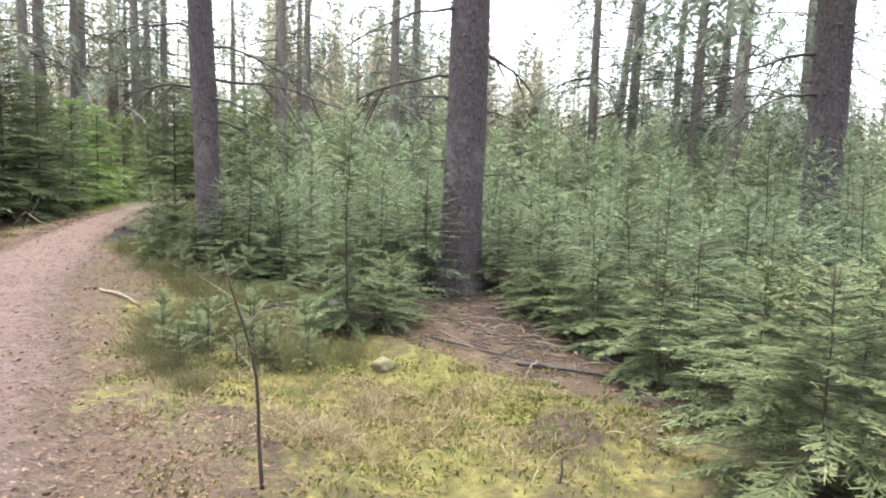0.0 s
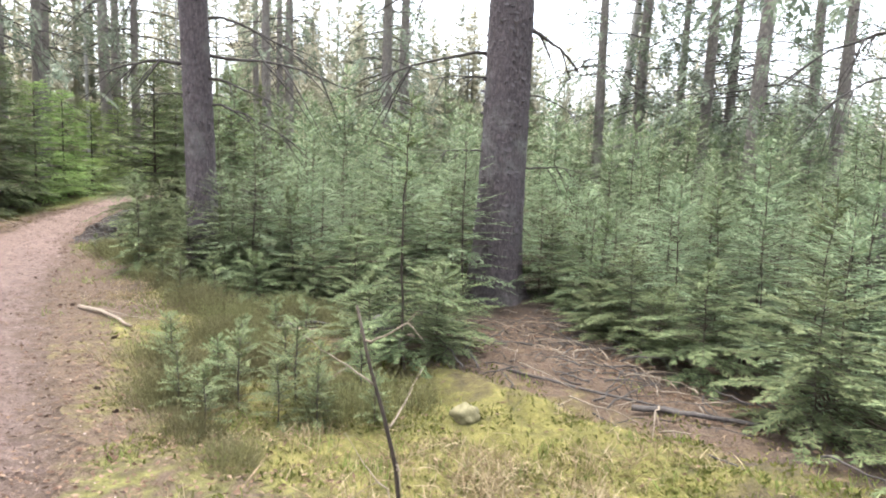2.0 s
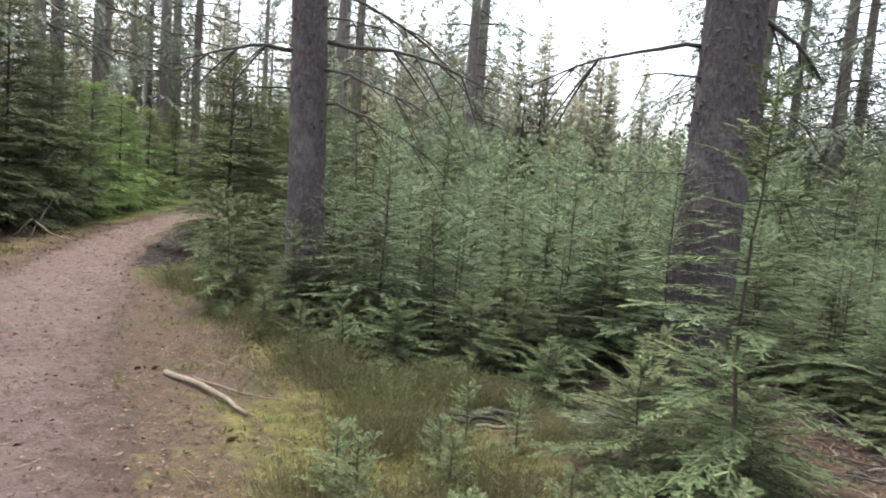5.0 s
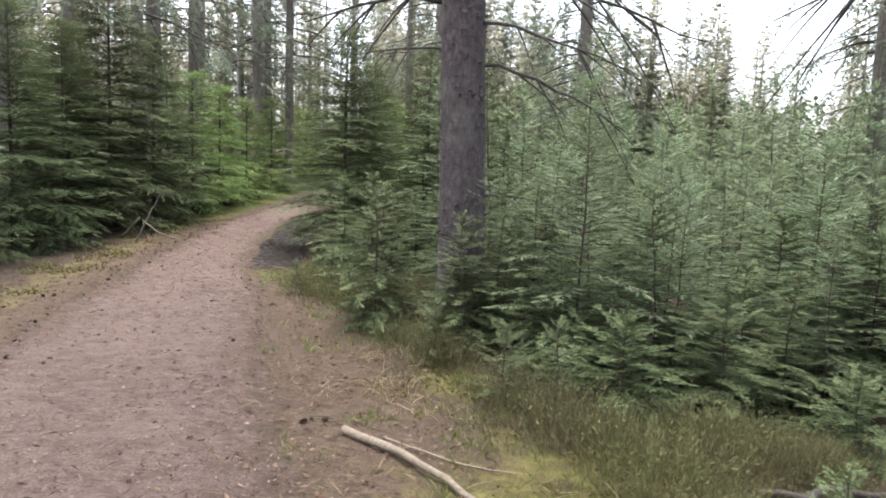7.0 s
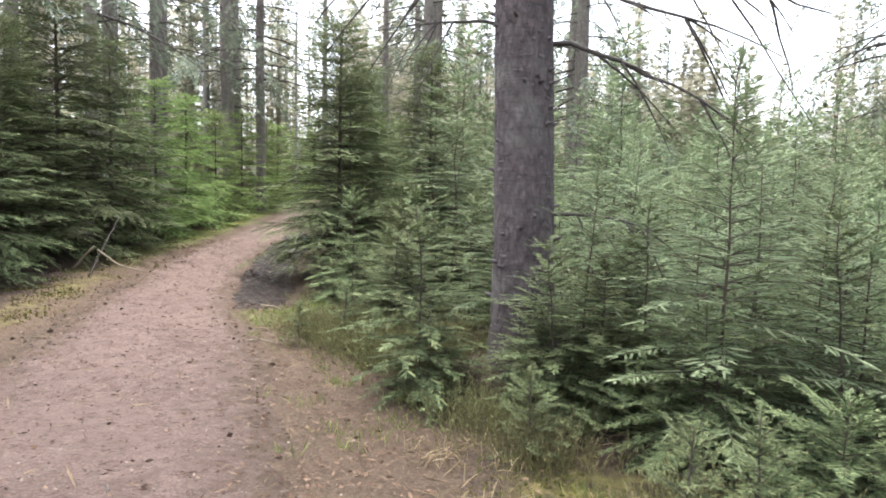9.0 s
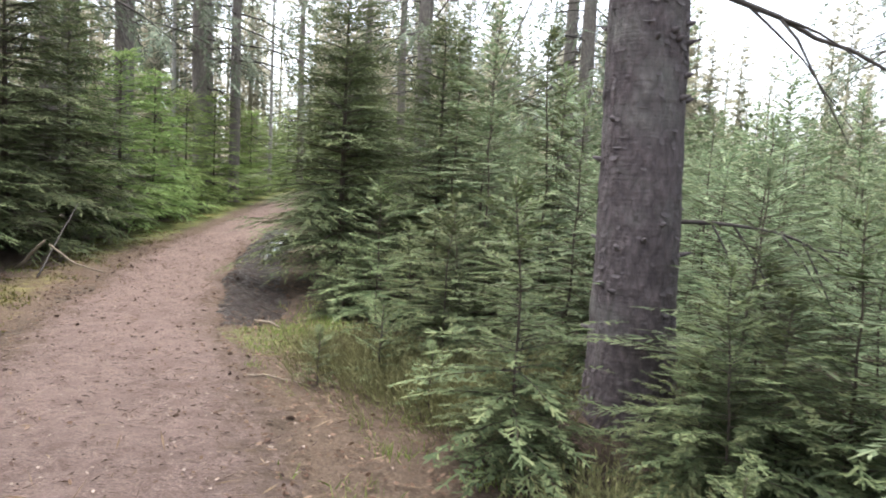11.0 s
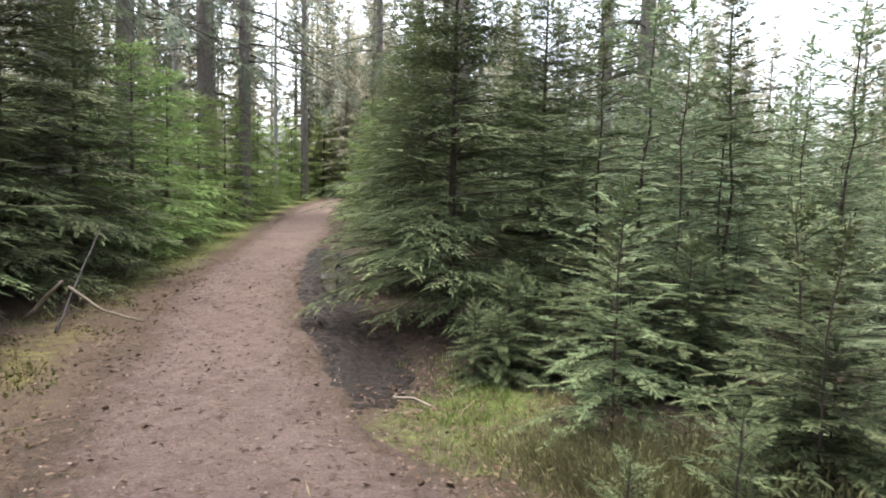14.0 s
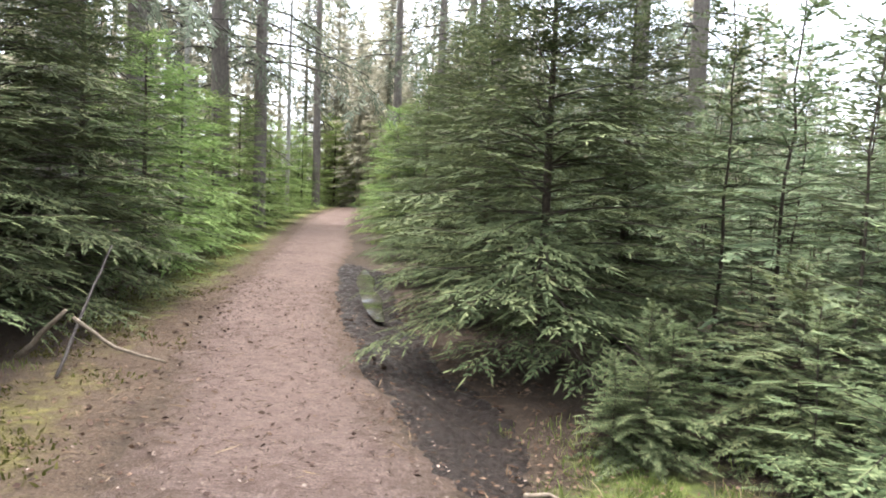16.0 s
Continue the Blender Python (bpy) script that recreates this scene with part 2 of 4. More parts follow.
def tube(points, radii, sides=7, rough=0.0, cap=True):
    p, r = np.asarray(points, float), np.asarray(radii, float)
    t = np.gradient(p, axis=0)
    t /= np.linalg.norm(t, axis=1)[:, None] + 1e-9
    ref = np.array([0.0, 0, 1]) if abs(t[0][2]) < 0.8 else np.array([1.0, 0, 0])
    u = np.cross(t, ref)
    u /= np.linalg.norm(u, axis=1)[:, None] + 1e-9
    w = np.cross(t, u)
    a = np.linspace(0, 2 * np.pi, sides, endpoint=False)
    k = r[:, None] * (1 + rough * rng.normal(size=(len(p), sides)))
    v = p[:, None, :] + k[..., None] * (np.cos(a)[None, :, None] * u[:, None, :] + np.sin(a)[None, :, None] * w[:, None, :])
    v = v.reshape(-1, 3)
    i = np.arange(len(p) - 1)[:, None] * sides
    j = np.arange(sides)[None, :]
    j2 = (j + 1) % sides
    q = np.stack([i + j, i + j2, i + sides + j2, i + sides + j], -1).reshape(-1, 4)
    tr = np.concatenate([q[:, [0, 1, 2]], q[:, [0, 2, 3]]])
    if cap:
        n = len(v)
        v = np.concatenate([v, p[:1], p[-1:]])
        jj = np.arange(sides)
        e = (len(p) - 1) * sides
        tr = np.concatenate([tr, np.stack([np.full(sides, n), (jj + 1) % sides, jj], -1), np.stack([np.full(sides, n + 1), e + jj, e + (jj + 1) % sides], -1)])
    return v, tr


def aim(v, azim, pitch):
    """Turn local x outward to an azimuth and raise it by a pitch (radians)."""
    cp, sp_, ca, sa = math.cos(pitch), math.sin(pitch), math.cos(azim), math.sin(azim)
    m = np.array([[ca * cp, -sa, -ca * sp_], [sa * cp, ca, -sa * sp_], [sp_, 0, cp]])
    return v @ m.T


def kites(base, way, side, length, width):
    """Slim needle blades: four corners and two triangles each."""
    a = base
    b = base + way * (length * 0.5)[:, None] + side * (width * 0.5)[:, None]
    c = base + way * length[:, None]
    d = base + way * (length * 0.5)[:, None] - side * (width * 0.5)[:, None]
    v = np.stack([a, b, c, d], 1).reshape(-1, 3)
    i = np.arange(len(base))[:, None] * 4
    return v, np.concatenate([i + np.array([0, 1, 2]), i + np.array([0, 2, 3])])


def spray(L, gap, wide, droop=0.25, rich=False, reach=0.42):
    """One conifer branch along x: side twigs, each clad in needles as a slim blade, crossed by a second one if rich."""
    xs = np.arange(L * 0.12, L * 0.97, gap)
    xs = xs + rng.normal(scale=gap * 0.2, size=len(xs))
    base, way, length = [], [], []
    for s in (-1, 1):
        ang = np.radians(rng.normal(50, 14, len(xs)))
        tl = reach * np.minimum((L - xs) * 0.8 + 0.03, 0.14 * L + xs * 0.9) * rng.uniform(0.4, 1.25, len(xs)) + 0.02
        w = np.stack([np.cos(ang), s * np.sin(ang), rng.normal(-0.06, 0.07, len(xs))], -1)
        base.append(np.stack([xs, 0 * xs, 0 * xs], -1))
        way.append(w / np.linalg.norm(w, axis=1)[:, None])
        length.append(tl)
    n = max(2, int(L / 0.16))
    ax = np.linspace(L * 0.15, L * 0.86, n)
    base.append(np.stack([ax, 0 * ax, 0 * ax], -1))
    way.append(np.tile([1.0, 0, 0], (n, 1)) + rng.normal(scale=0.05, size=(n, 3)))
    length.append(np.full(n, L * 0.9 / n))
    base, way, length = np.concatenate(base), np.concatenate(way), np.concatenate(length)
    if rich:
        n = len(length)
        for s in (-1, 1):
            turn = s * rng.normal(0.75, 0.2, n)
            c, q = np.cos(turn), np.sin(turn)
            w = np.stack([way[:n, 0] * c - way[:n, 1] * q, way[:n, 0] * q + way[:n, 1] * c, way[:n, 2] + rng.normal(scale=0.06, size=n)], -1)
            for low, high in ((0.2, 0.45), (0.5, 0.75)):
                at = rng.uniform(low, high, n)
                base = np.concatenate([base, base[:n] + way[:n] * (length[:n] * at)[:, None]])
                way = np.concatenate([way, w])
                length = np.concatenate([length, length[:n] * rng.uniform(0.6, 0.9, n) * (1 - at)])
    up = np.array([0, 0, 1.0]) + rng.normal(scale=0.28, size=(len(base), 3))
    side = np.cross(up, way)
    side /= np.linalg.norm(side, axis=1)[:, None] + 1e-9
    width = np.full(len(base), wide) * rng.uniform(0.7, 1.3, len(base))
    if rich:
        v, f = blades(base, way, side, length, width)
    else:
        v, f = kites(base, way, side, length, width)
    v[:, 2] += -droop * (v[:, 0] / L) ** 2 * L
    return v, f


def blades(base, way, side, length, width):
    """Needle-clad twigs: six corners, four triangles, and a ragged outline."""
    n = len(base)
    p = [base]
    for t, k in ((0.22, 0.5), (0.8, 0.42)):
        o = base + way * (length * t)[:, None]
        p += [o + side * (width * k * rng.uniform(0.7, 1.3, n))[:, None], o - side * (width * k * rng.uniform(0.7, 1.3, n))[:, None]]
    p.append(base + way * length[:, None])
    v = np.stack(p, 1).reshape(-1, 3)
    i = np.arange(n)[:, None] * 6
    return v, np.concatenate([i + np.array(t) for t in ((0, 1, 2), (1, 3, 4), (1, 4, 2), (3, 5, 4))])


def twig(L, r, droop=0.25, sides=3):
    x = np.linspace(0, L * 0.9, 4)
    return tube(np.stack([x, 0 * x, -droop * (x / L) ** 2 * L], -1), np.linspace(r, r * 0.25, 4), sides, cap=False)


def young_spruce(height, radius, gap, twig_gap, wide, rich, bare=0.08, density=1.0, lift=0.12):
    """Stem and crown meshes of a young spruce that stands at the origin."""
    zz = np.linspace(0, height, 12)
    bend = np.cumsum(rng.normal(scale=0.012 * height / 2, size=(12, 2)), axis=0)
    bend[0] = 0
    pts = np.column_stack([bend, zz])
    r0 = 0.004 + 0.0042 * height
    stem = tube(np.vstack([[0, 0, -0.08], pts]), np.concatenate([[r0 * 1.2], np.linspace(r0, 0.003, 12)]), 6)
    wood, green = [], []
    z, k = height * bare, 0.0
    while z < height * 0.985:
        f = z / height
        reach = radius * min(1.0, 0.55 + 2.2 * f) * (1 - f) ** 0.62 + 0.06
        n = max(2, int(round(density * (3.2 + 1.5 * rng.random()))))
        for i in range(n):
            L = reach * rng.uniform(0.6, 1.12)
            k += 2.4
            azim = k + rng.normal(scale=0.35)
            pitch = lift + 0.50 * f ** 2 + rng.normal(scale=0.09)
            droop = 0.24 * (1 - f) + rng.uniform(-0.04, 0.08)
            o = np.array([np.interp(z, zz, pts[:, 0]), np.interp(z, zz, pts[:, 1]), z + rng.normal(scale=gap * 0.2)])
            v, t = spray(L, twig_gap, wide, droop, rich, 0.42 if rich else 0.48)
            green.append((aim(v, azim, pitch) + o, t))
            v, t = twig(L, 0.002 + 0.004 * L, droop)
            wood.append((aim(v, azim, pitch) + o, t))
        z += gap * rng.uniform(0.75, 1.25)
    v, f = kites(np.array([[pts[-1][0], pts[-1][1], height - 0.12]] * 6), np.array([[0.25 * math.cos(a), 0.25 * math.sin(a), 0.97] for a in range(6)]), np.array([[-math.sin(a), math.cos(a), 0] for a in range(6)]), np.full(6, 0.16), np.full(6, wide))
    green.append((v, f))
    return (*join([stem] + wood), *join(green))


def big_spruce(height, radius, gap, sub_gap, wide, bare=0.04):
    """Stem and dense crown of a spruce whose boughs carry side sprays."""
    zz = np.linspace(0, height, 10)
    r0 = 0.015 + 0.009 * height
    stem = tube(np.column_stack([0 * zz, 0 * zz, zz - 0.1]), np.linspace(r0, 0.008, 10), 8)
    wood, green = [], []
    z, k = height * bare, 0.0
    while z < height * 0.98:
        f = z / height
        reach = radius * min(1.0, 0.75 + 1.6 * f) * (1 - f) ** 0.7 + 0.08
        for i in range(9):
            L = reach * rng.uniform(0.65, 1.1)
            k += 2.4
            azim, pitch = k + rng.normal(scale=0.3), 0.10 + 0.45 * f ** 2 + rng.normal(scale=0.10)
            droop = 0.20 * (1 - f) + 0.02
            o = np.array([0, 0, z + rng.normal(scale=gap * 0.25)])
            bough = []
            for x in np.arange(L * 0.08, L * 0.95, sub_gap):
                for s in (-1, 1):
                    l2 = min(0.48, (L - x) * 0.6 + 0.14) * rng.uniform(0.7, 1.2)
                    v, t = spray(l2, 0.038, wide, 0.08, False, 0.40)
                    v = aim(v, s * rng.normal(0.85, 0.15), rng.normal(-0.05, 0.07)) + np.array([x, 0, 0])
                    bough.append((v, t))
            v, t = spray(max(L * 0.4, 0.2), 0.044, wide, 0.08, False, 0.34)
            bough.append((v + np.array([L * 0.68, 0, 0]), t))
            v, t = join(bough)
            v[:, 2] += -droop * (v[:, 0] / L) ** 2 * L
            green.append((aim(v, azim, pitch) + o, t))
            v, t = twig(L, 0.004 + 0.006 * L, droop)
            wood.append((aim(v, azim, pitch) + o, t))
        z += gap * rng.uniform(0.8, 1.2)
    return (*join([stem] + wood), *join(green))


def tall_crown(height, first, radius, boughs, wide, hang=0.3):
    green, wood = [], []
    for i in range(boughs):
        f = ((i + rng.random()) / boughs) ** 1.35
        z = first + (height - first) * f
        L = radius * (1 - f) ** 0.6 * rng.uniform(0.55, 1.1) + 0.3
        azim, pitch = i * 2.4 + rng.normal(scale=0.4), -0.05 + 0.45 * f + rng.normal(scale=0.12)
        o = np.array([0, 0, z])
        for j in range(5):
            x = L * rng.uniform(0.25, 1.0)
            v, t = spray(L * rng.uniform(0.3, 0.55), 0.085, wide, 0.4, False, 0.5)
            v = aim(v, rng.normal(scale=0.9), rng.normal(-0.25, 0.3)) + np.array([x, rng.normal(scale=0.08 * L), -hang * (x / L) ** 2 * L])
            green.append((aim(v, azim, pitch) + o, t))
        v, t = twig(L, 0.012 + 0.008 * L, hang)
        wood.append((aim(v, azim, pitch) + o, t))
    return join(green), join(wood)


def dead_limb(L, r, droop, forks=4, kink=0.09):
    """A bare crooked branch along x with a few forks."""
    n = 9
    x = np.linspace(0, L, n)
    y = np.cumsum(rng.normal(scale=kink * L / 4, size=n))
    y -= y[0]
    z = -droop * (x / L) ** 1.6 * L + np.cumsum(rng.normal(scale=kink * L / 6, size=n)) * (x > 0)
    p = np.column_stack([x, y, z])
    pieces = [tube(p, np.linspace(r, r * 0.22, n), 5)]
    for i in range(forks):
        k = int(rng.integers(2, n - 2))
        l2 = L * rng.uniform(0.3, 0.65)
        q = np.linspace(0, l2, 5)
        s = rng.choice([-1, 1])
        d = np.column_stack([q * rng.uniform(0.3, 0.75), s * q * rng.uniform(0.1, 0.45) + rng.normal(scale=0.02 * l2, size=5), -q * rng.uniform(0.2, 1.1) - 0.25 * q * q / l2])
        d[0] = 0
        pieces.append(tube(d + p[k], np.linspace(r * 0.5, r * 0.12, 5), 4))
    return join(pieces)


# ---- lie of the land ----
PATH_Y = np.array([-60, -30, -8, 0, 4, 6, 8, 10, 12, 14, 16, 18, 20, 22, 28, 36, 44, 52, 60, 75.0])
PATH_X = np.array([32, 15.5, 3.0, -1.55, -3.55, -4.6, -5.65, -6.5, -7.25, -7.95, -8.5, -8.9, -9.2, -9.4, -10.2, -11.1, -11.3, -9.6, -5.5, 6.0])
PATH_W = np.array([1.1, 1.1, 1.1, 1.1, 1.1, 1.1, 1.05, 1.0, 0.95, 0.9, 0.8, 0.72, 0.65, 0.62, 0.6, 0.6, 0.6, 0.6, 0.6, 0.6])


def smooth_line(y, ky, kx):
    return (np.interp(y - 0.9, ky, kx) + 2 * np.interp(y, ky, kx) + np.interp(y + 0.9, ky, kx)) / 4


def path_x(y):
    return smooth_line(y, PATH_Y, PATH_X)


def path_half(y):
    return smooth_line(y, PATH_Y, PATH_W)


def path_west(y):
    """Distance from the middle of the path to its mossy west edge."""
    return path_half(y) - 0.24 * np.clip((y - 9.0) / 2.5, 0, 1) * np.clip((19.0 - y) / 3.0, 0, 1)


def across(x, y):
    """Signed distance from the middle of the path, to the east positive."""
    slope = (path_x(y + 0.3) - path_x(y - 0.3)) / 0.6
    return (x - path_x(y)) / np.sqrt(1 + slope ** 2)


def wave(x, y, s, seed):
    a = seed * 1.7
    return (np.sin(x * s + a) * np.cos(y * s * 1.13 + 2 * a) + np.sin((x * 0.8 + y * 0.6) * s * 1.9 + a * 3) * 0.6 + np.cos((x * 0.5 - y * 0.86) * s * 3.1 + a) * 0.35) / 1.6


def blob(x, y, cx, cy, r):
    return np.exp(-((x - cx) ** 2 + (y - cy) ** 2) / (r * r))


def land(x, y):
    x, y = np.asarray(x, float), np.asarray(y, float)
    d = across(x, y)
    yy = np.clip(y - 13.0, 0, 45)
    z = 0.036 * (np.sqrt(yy * yy + 4) - 2)
    off = np.clip(np.abs(d) - 1.0, 0, None)
    z = z - 0.045 * np.clip(d - 1.1, 0, 9)
    z = z + np.clip(off, 0, 1) * (0.05 * wave(x, y, 1.1, 1) + 0.03 * wave(x, y, 3.1, 2)) + 0.012 * wave(x, y, 6.5, 3)
    z = z + 0.06 * blob(x, y, 0.25, 11.3, 1.1) - 0.22 * blob(x, y, -1.9, 10.5, 1.2) + 0.10 * blob(x, y, -4.3, 12.4, 0.8)
    clear = blob(x, y, 0.0, 5.8, 2.3)
    z = z + clear * (0.06 * wave(x, y, 3.7, 5) + 0.05 * wave(x, y, 8.0, 6)) + 0.10 * blob(x, y, 1.0, 5.1, 0.55) + blob(x, y, 0.8, 8.4, 1.5) * (0.06 + 0.06 * wave(x, y, 7.0, 9))
    mudz = np.exp(-((d - path_half(y) - 0.38) / 0.30) ** 2) * np.clip((y - 14.0) / 1.2, 0, 1) * np.clip((24 - y) / 2, 0, 1)
    return z - 0.10 * mudz


def ground_z(x, y):
    return float(land(x, y))


def build_ground():
    fx, fy = np.arange(-15, 6.01, 0.13), np.arange(-3, 30.01, 0.13)
    xs = np.concatenate([[-900, -400, -200, -120, -80, -60, -45, -35, -28, -23, -19, -16.5], fx, [7, 8.5, 10.5, 13, 17, 22, 30, 42, 60, 90, 140, 250, 900]])
    ys = np.concatenate([[-900, -300, -150, -80, -50, -30, -20, -14, -9, -6, -4.3], fy, [31, 32.5, 34.5, 37, 40, 44, 50, 58, 70, 90, 130, 220, 900]])
    X, Y = np.meshgrid(xs, ys)
    Z = land(X, Y)
    ny, nx = X.shape
    i = (np.arange(ny - 1)[:, None] * nx + np.arange(nx - 1)[None, :]).ravel()
    q = np.stack([i, i + 1, i + nx + 1, i + nx], -1)
    me = tri_mesh("ground", np.stack([X, Y, Z], -1).reshape(-1, 3), q, [FLOOR], smooth=True)
    D = across(X, Y)
    H = path_half(Y)
    moss = 0.95 * blob(X, Y, 0.2, 5.0, 2.0) + 0.6 * blob(X, Y, -1.7, 6.5, 1.6) + 0.85 * blob(X, Y, -3.0, 8.4, 1.1) + 0.5 * blob(X, Y, -4.0, 10.4, 0.7)
    moss += 0.46 * np.exp(-((D + path_west(Y) + 0.75) / 0.42) ** 2) * (Y > 8) + 0.3 * blob(X, Y, -6.4, 13.9, 0.6)
    moss -= 0.9 * blob(X, Y, 1.6, 6.6, 0.9) + 0.9 * blob(X, Y, 0.9, 8.5, 1.2) + 0.7 * blob(X, Y, 0.85, 4.75, 0.38) + 0.7 * blob(X, Y, -1.65, 4.2, 0.6) + 0.4 * blob(X, Y, -0.5, 5.4, 0.4)
    litter = (1.0 - 0.75 * np.clip((Y - 14.2) / 1.0, 0, 1)) * np.exp(-((D - H - 0.35) / 0.75) ** 2) + 0.9 * np.exp(-((D + H + 0.35) / 0.6) ** 2) + 0.75 * blob(X, Y, 0.6, 6.8, 2.1) + 0.5 * blob(X, Y, -3, 8, 2.5)
    grass = 0.5 * blob(X, Y, -6.7, 14.1, 0.8) + 0.5 * blob(X, Y, -6.35, 15.0, 0.65) + 0.8 * np.exp(-((D + H + 0.8) / 0.45) ** 2) * np.clip((Y - 15) / 6, 0, 1) + 0.5 * blob(X, Y, -1.5, 5.5, 1.6)
    col = np.stack([moss, litter, grass, np.ones_like(moss)], -1).clip(0, 1).reshape(-1, 4)
    at = me.color_attributes.new("cover", "FLOAT_COLOR", "POINT")
    at.data.foreach_set("color", col.astype(np.float32).ravel())
    tagged(new("ground", me), "brown forest floor with moss, needles and leaf litter", "ground", kind="structure")


def strip(ys, left, right, cols, lift, wob, seed):
    s = np.linspace(0, 1, cols)
    Y = ys[:, None] + 0 * s[None, :]
    wl, wr = wob * wave(ys, 0 * ys, 2.3, seed), wob * wave(ys, 0 * ys, 2.9, seed + 3)
    slope = np.gradient(path_x(ys), ys)
    n = np.stack([np.ones_like(ys), -slope], -1) / np.sqrt(1 + slope ** 2)[:, None]
    d = (left + wl)[:, None] * (1 - s) + (right + wr)[:, None] * s
    X = path_x(ys)[:, None] + d * n[:, :1]
    Yr = Y + d * n[:, 1:]
    e = 1 - np.abs(2 * s - 1) ** 4
    Z = land(X, Yr) + lift * (1.5 * e[None, :] - 0.5) + 0.011 * wave(X, Yr, 9.7, seed) + 0.009 * wave(X, Yr, 23.0, seed + 1)
    v = np.stack([X, Yr, Z], -1).reshape(-1, 3)
    ny, nx = X.shape
    i = (np.arange(ny - 1)[:, None] * nx + np.arange(nx - 1)[None, :]).ravel()
    return v, np.stack([i, i + 1, i + nx + 1, i + nx], -1)


def build_path():
    ys = np.concatenate([np.arange(-30, -3, 1.0), np.arange(-3, 26, 0.09), np.arange(26, 45, 0.5)])
    h = path_half(ys)
    v, q = strip(ys, -path_west(ys) - 0.20, h + 0.22 - 0.24 * np.clip((ys - 13.0) / 1.0, 0, 1) * np.clip((25.0 - ys) / 2.0, 0, 1), 30, 0.035, 0.06, 3)
    me = tri_mesh("path", v, q, [PATH], smooth=True)
    e = np.tile(np.abs(np.linspace(-1, 1, 30)), len(ys)).astype(np.float32)
    at = me.color_attributes.new("edge", "FLOAT_COLOR", "POINT")
    at.data.foreach_set("color", np.stack([e, e, e, np.ones_like(e)], -1).ravel())
    tagged(new("path", me), "worn pinkish-brown gravel footpath through the forest", "path", kind="structure")


def build_mud():
    ys = np.arange(14.2, 24.0, 0.05)
    h = path_half(ys)
    w = 0.48 * np.clip((ys - 14.0) / 1.2, 0.15, 1) * np.clip((24.3 - ys) / 2.0, 0.15, 1)
    v, q = strip(ys, h - 0.16, h + 0.12 + w, 26, 0.034, 0.07, 8)
    v[:, 2] += 0.016 * wave(v[:, 0], v[:, 1], 21, 2) + 0.012 * wave(v[:, 0], v[:, 1], 43, 4)
    v[:, 2] -= 0.09 * np.clip(1 - (v[:, 1] - 14.0) / 1.0, 0, 1) + 0.09 * np.clip(1 - (24 - v[:, 1]) / 1.5, 0, 1)
    tagged(new("mud_rut", tri_mesh("mud_rut", v, q, [MUD], smooth=True)), "dark wet churned mud rut beside the path", "mud", kind="structure")
    ys = np.arange(18.4, 22.3, 0.1)
    h = path_half(ys)
    b = 0.12 * np.sqrt(np.clip(1 - ((ys - 20.35) / 2.0) ** 2, 0.02, 1))
    mid = h + 0.26
    v, q = strip(ys, mid - b, mid + b, 6, 0.0, 0.03, 11)
    line = np.interp(v[:, 1], ys, land(path_x(ys) + mid, ys) + 0.078)
    v[:, 2] = line
    tagged(new("puddle", tri_mesh("puddle", v, q, [WATER], smooth=True)), "narrow puddle of still water in the mud", "water", kind="structure")


build_ground()
build_path()
build_mud()


# ---- plants ----
def make_proto(name, maker, label, category, group, mats, parts=("trunk", "crown")):
    wv, wf, gv, gf = maker()
    wm, gm = tri_mesh(parts[0], wv, wf, [mats[0]], smooth=True), tri_mesh(parts[1], gv, gf, [mats[1]])

    def put(x, y, turn=0.0, size=1.0, sink=0.03, lean=0.0):
        ob = thing(name, 0, 0, 0, label, category, group)
        part(parts[0], wm, ob)
        part(parts[1], gm, ob)
        ob.matrix_basis = pose(x, y, ground_z(x, y) - sink, lean, 0, turn) @ Matrix.Scale(size, 4)
        return ob
    return put


SAP = "young green spruce with feathery level branches on the forest floor"
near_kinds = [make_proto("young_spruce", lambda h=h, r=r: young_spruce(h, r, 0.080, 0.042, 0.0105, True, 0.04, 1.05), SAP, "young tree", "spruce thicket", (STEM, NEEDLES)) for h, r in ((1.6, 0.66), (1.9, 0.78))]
thin_kind = make_proto("young_spruce", lambda: young_spruce(2.5, 0.7, 0.10, 0.036, 0.010, True, 0.05, 0.9, 0.05), "tall thin young spruce with a bare-looking stem and sparse branches", "young tree", "spruce thicket", (STEM, NEEDLES))
mid_kinds = [make_proto("young_spruce", lambda h=h, r=r: young_spruce(h, r, 0.100, 0.040, 0.018, False, 0.02, 1.2), SAP, "young tree", "spruce thicket", (STEM, HAZED_NEEDLES)) for h, r in ((1.7, 0.86), (2.1, 0.94), (2.5, 1.0), (1.9, 1.0))]
tall_kinds = [make_proto("young_spruce", lambda h=h, r=r: young_spruce(h, r, 0.15, 0.058, 0.030, False, 0.03, 1.3), "taller young spruce in a dense thicket, green paled for haze", "young tree", "spruce thicket", (STEM, HAZED_NEEDLES)) for h, r in ((3.2, 1.15), (3.9, 1.3))]
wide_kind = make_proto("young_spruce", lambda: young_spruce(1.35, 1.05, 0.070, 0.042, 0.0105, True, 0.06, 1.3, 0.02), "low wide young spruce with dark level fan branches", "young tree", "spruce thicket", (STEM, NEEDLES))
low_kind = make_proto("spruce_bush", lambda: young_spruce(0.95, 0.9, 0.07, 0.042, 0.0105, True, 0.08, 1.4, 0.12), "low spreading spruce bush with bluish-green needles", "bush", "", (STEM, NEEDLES))
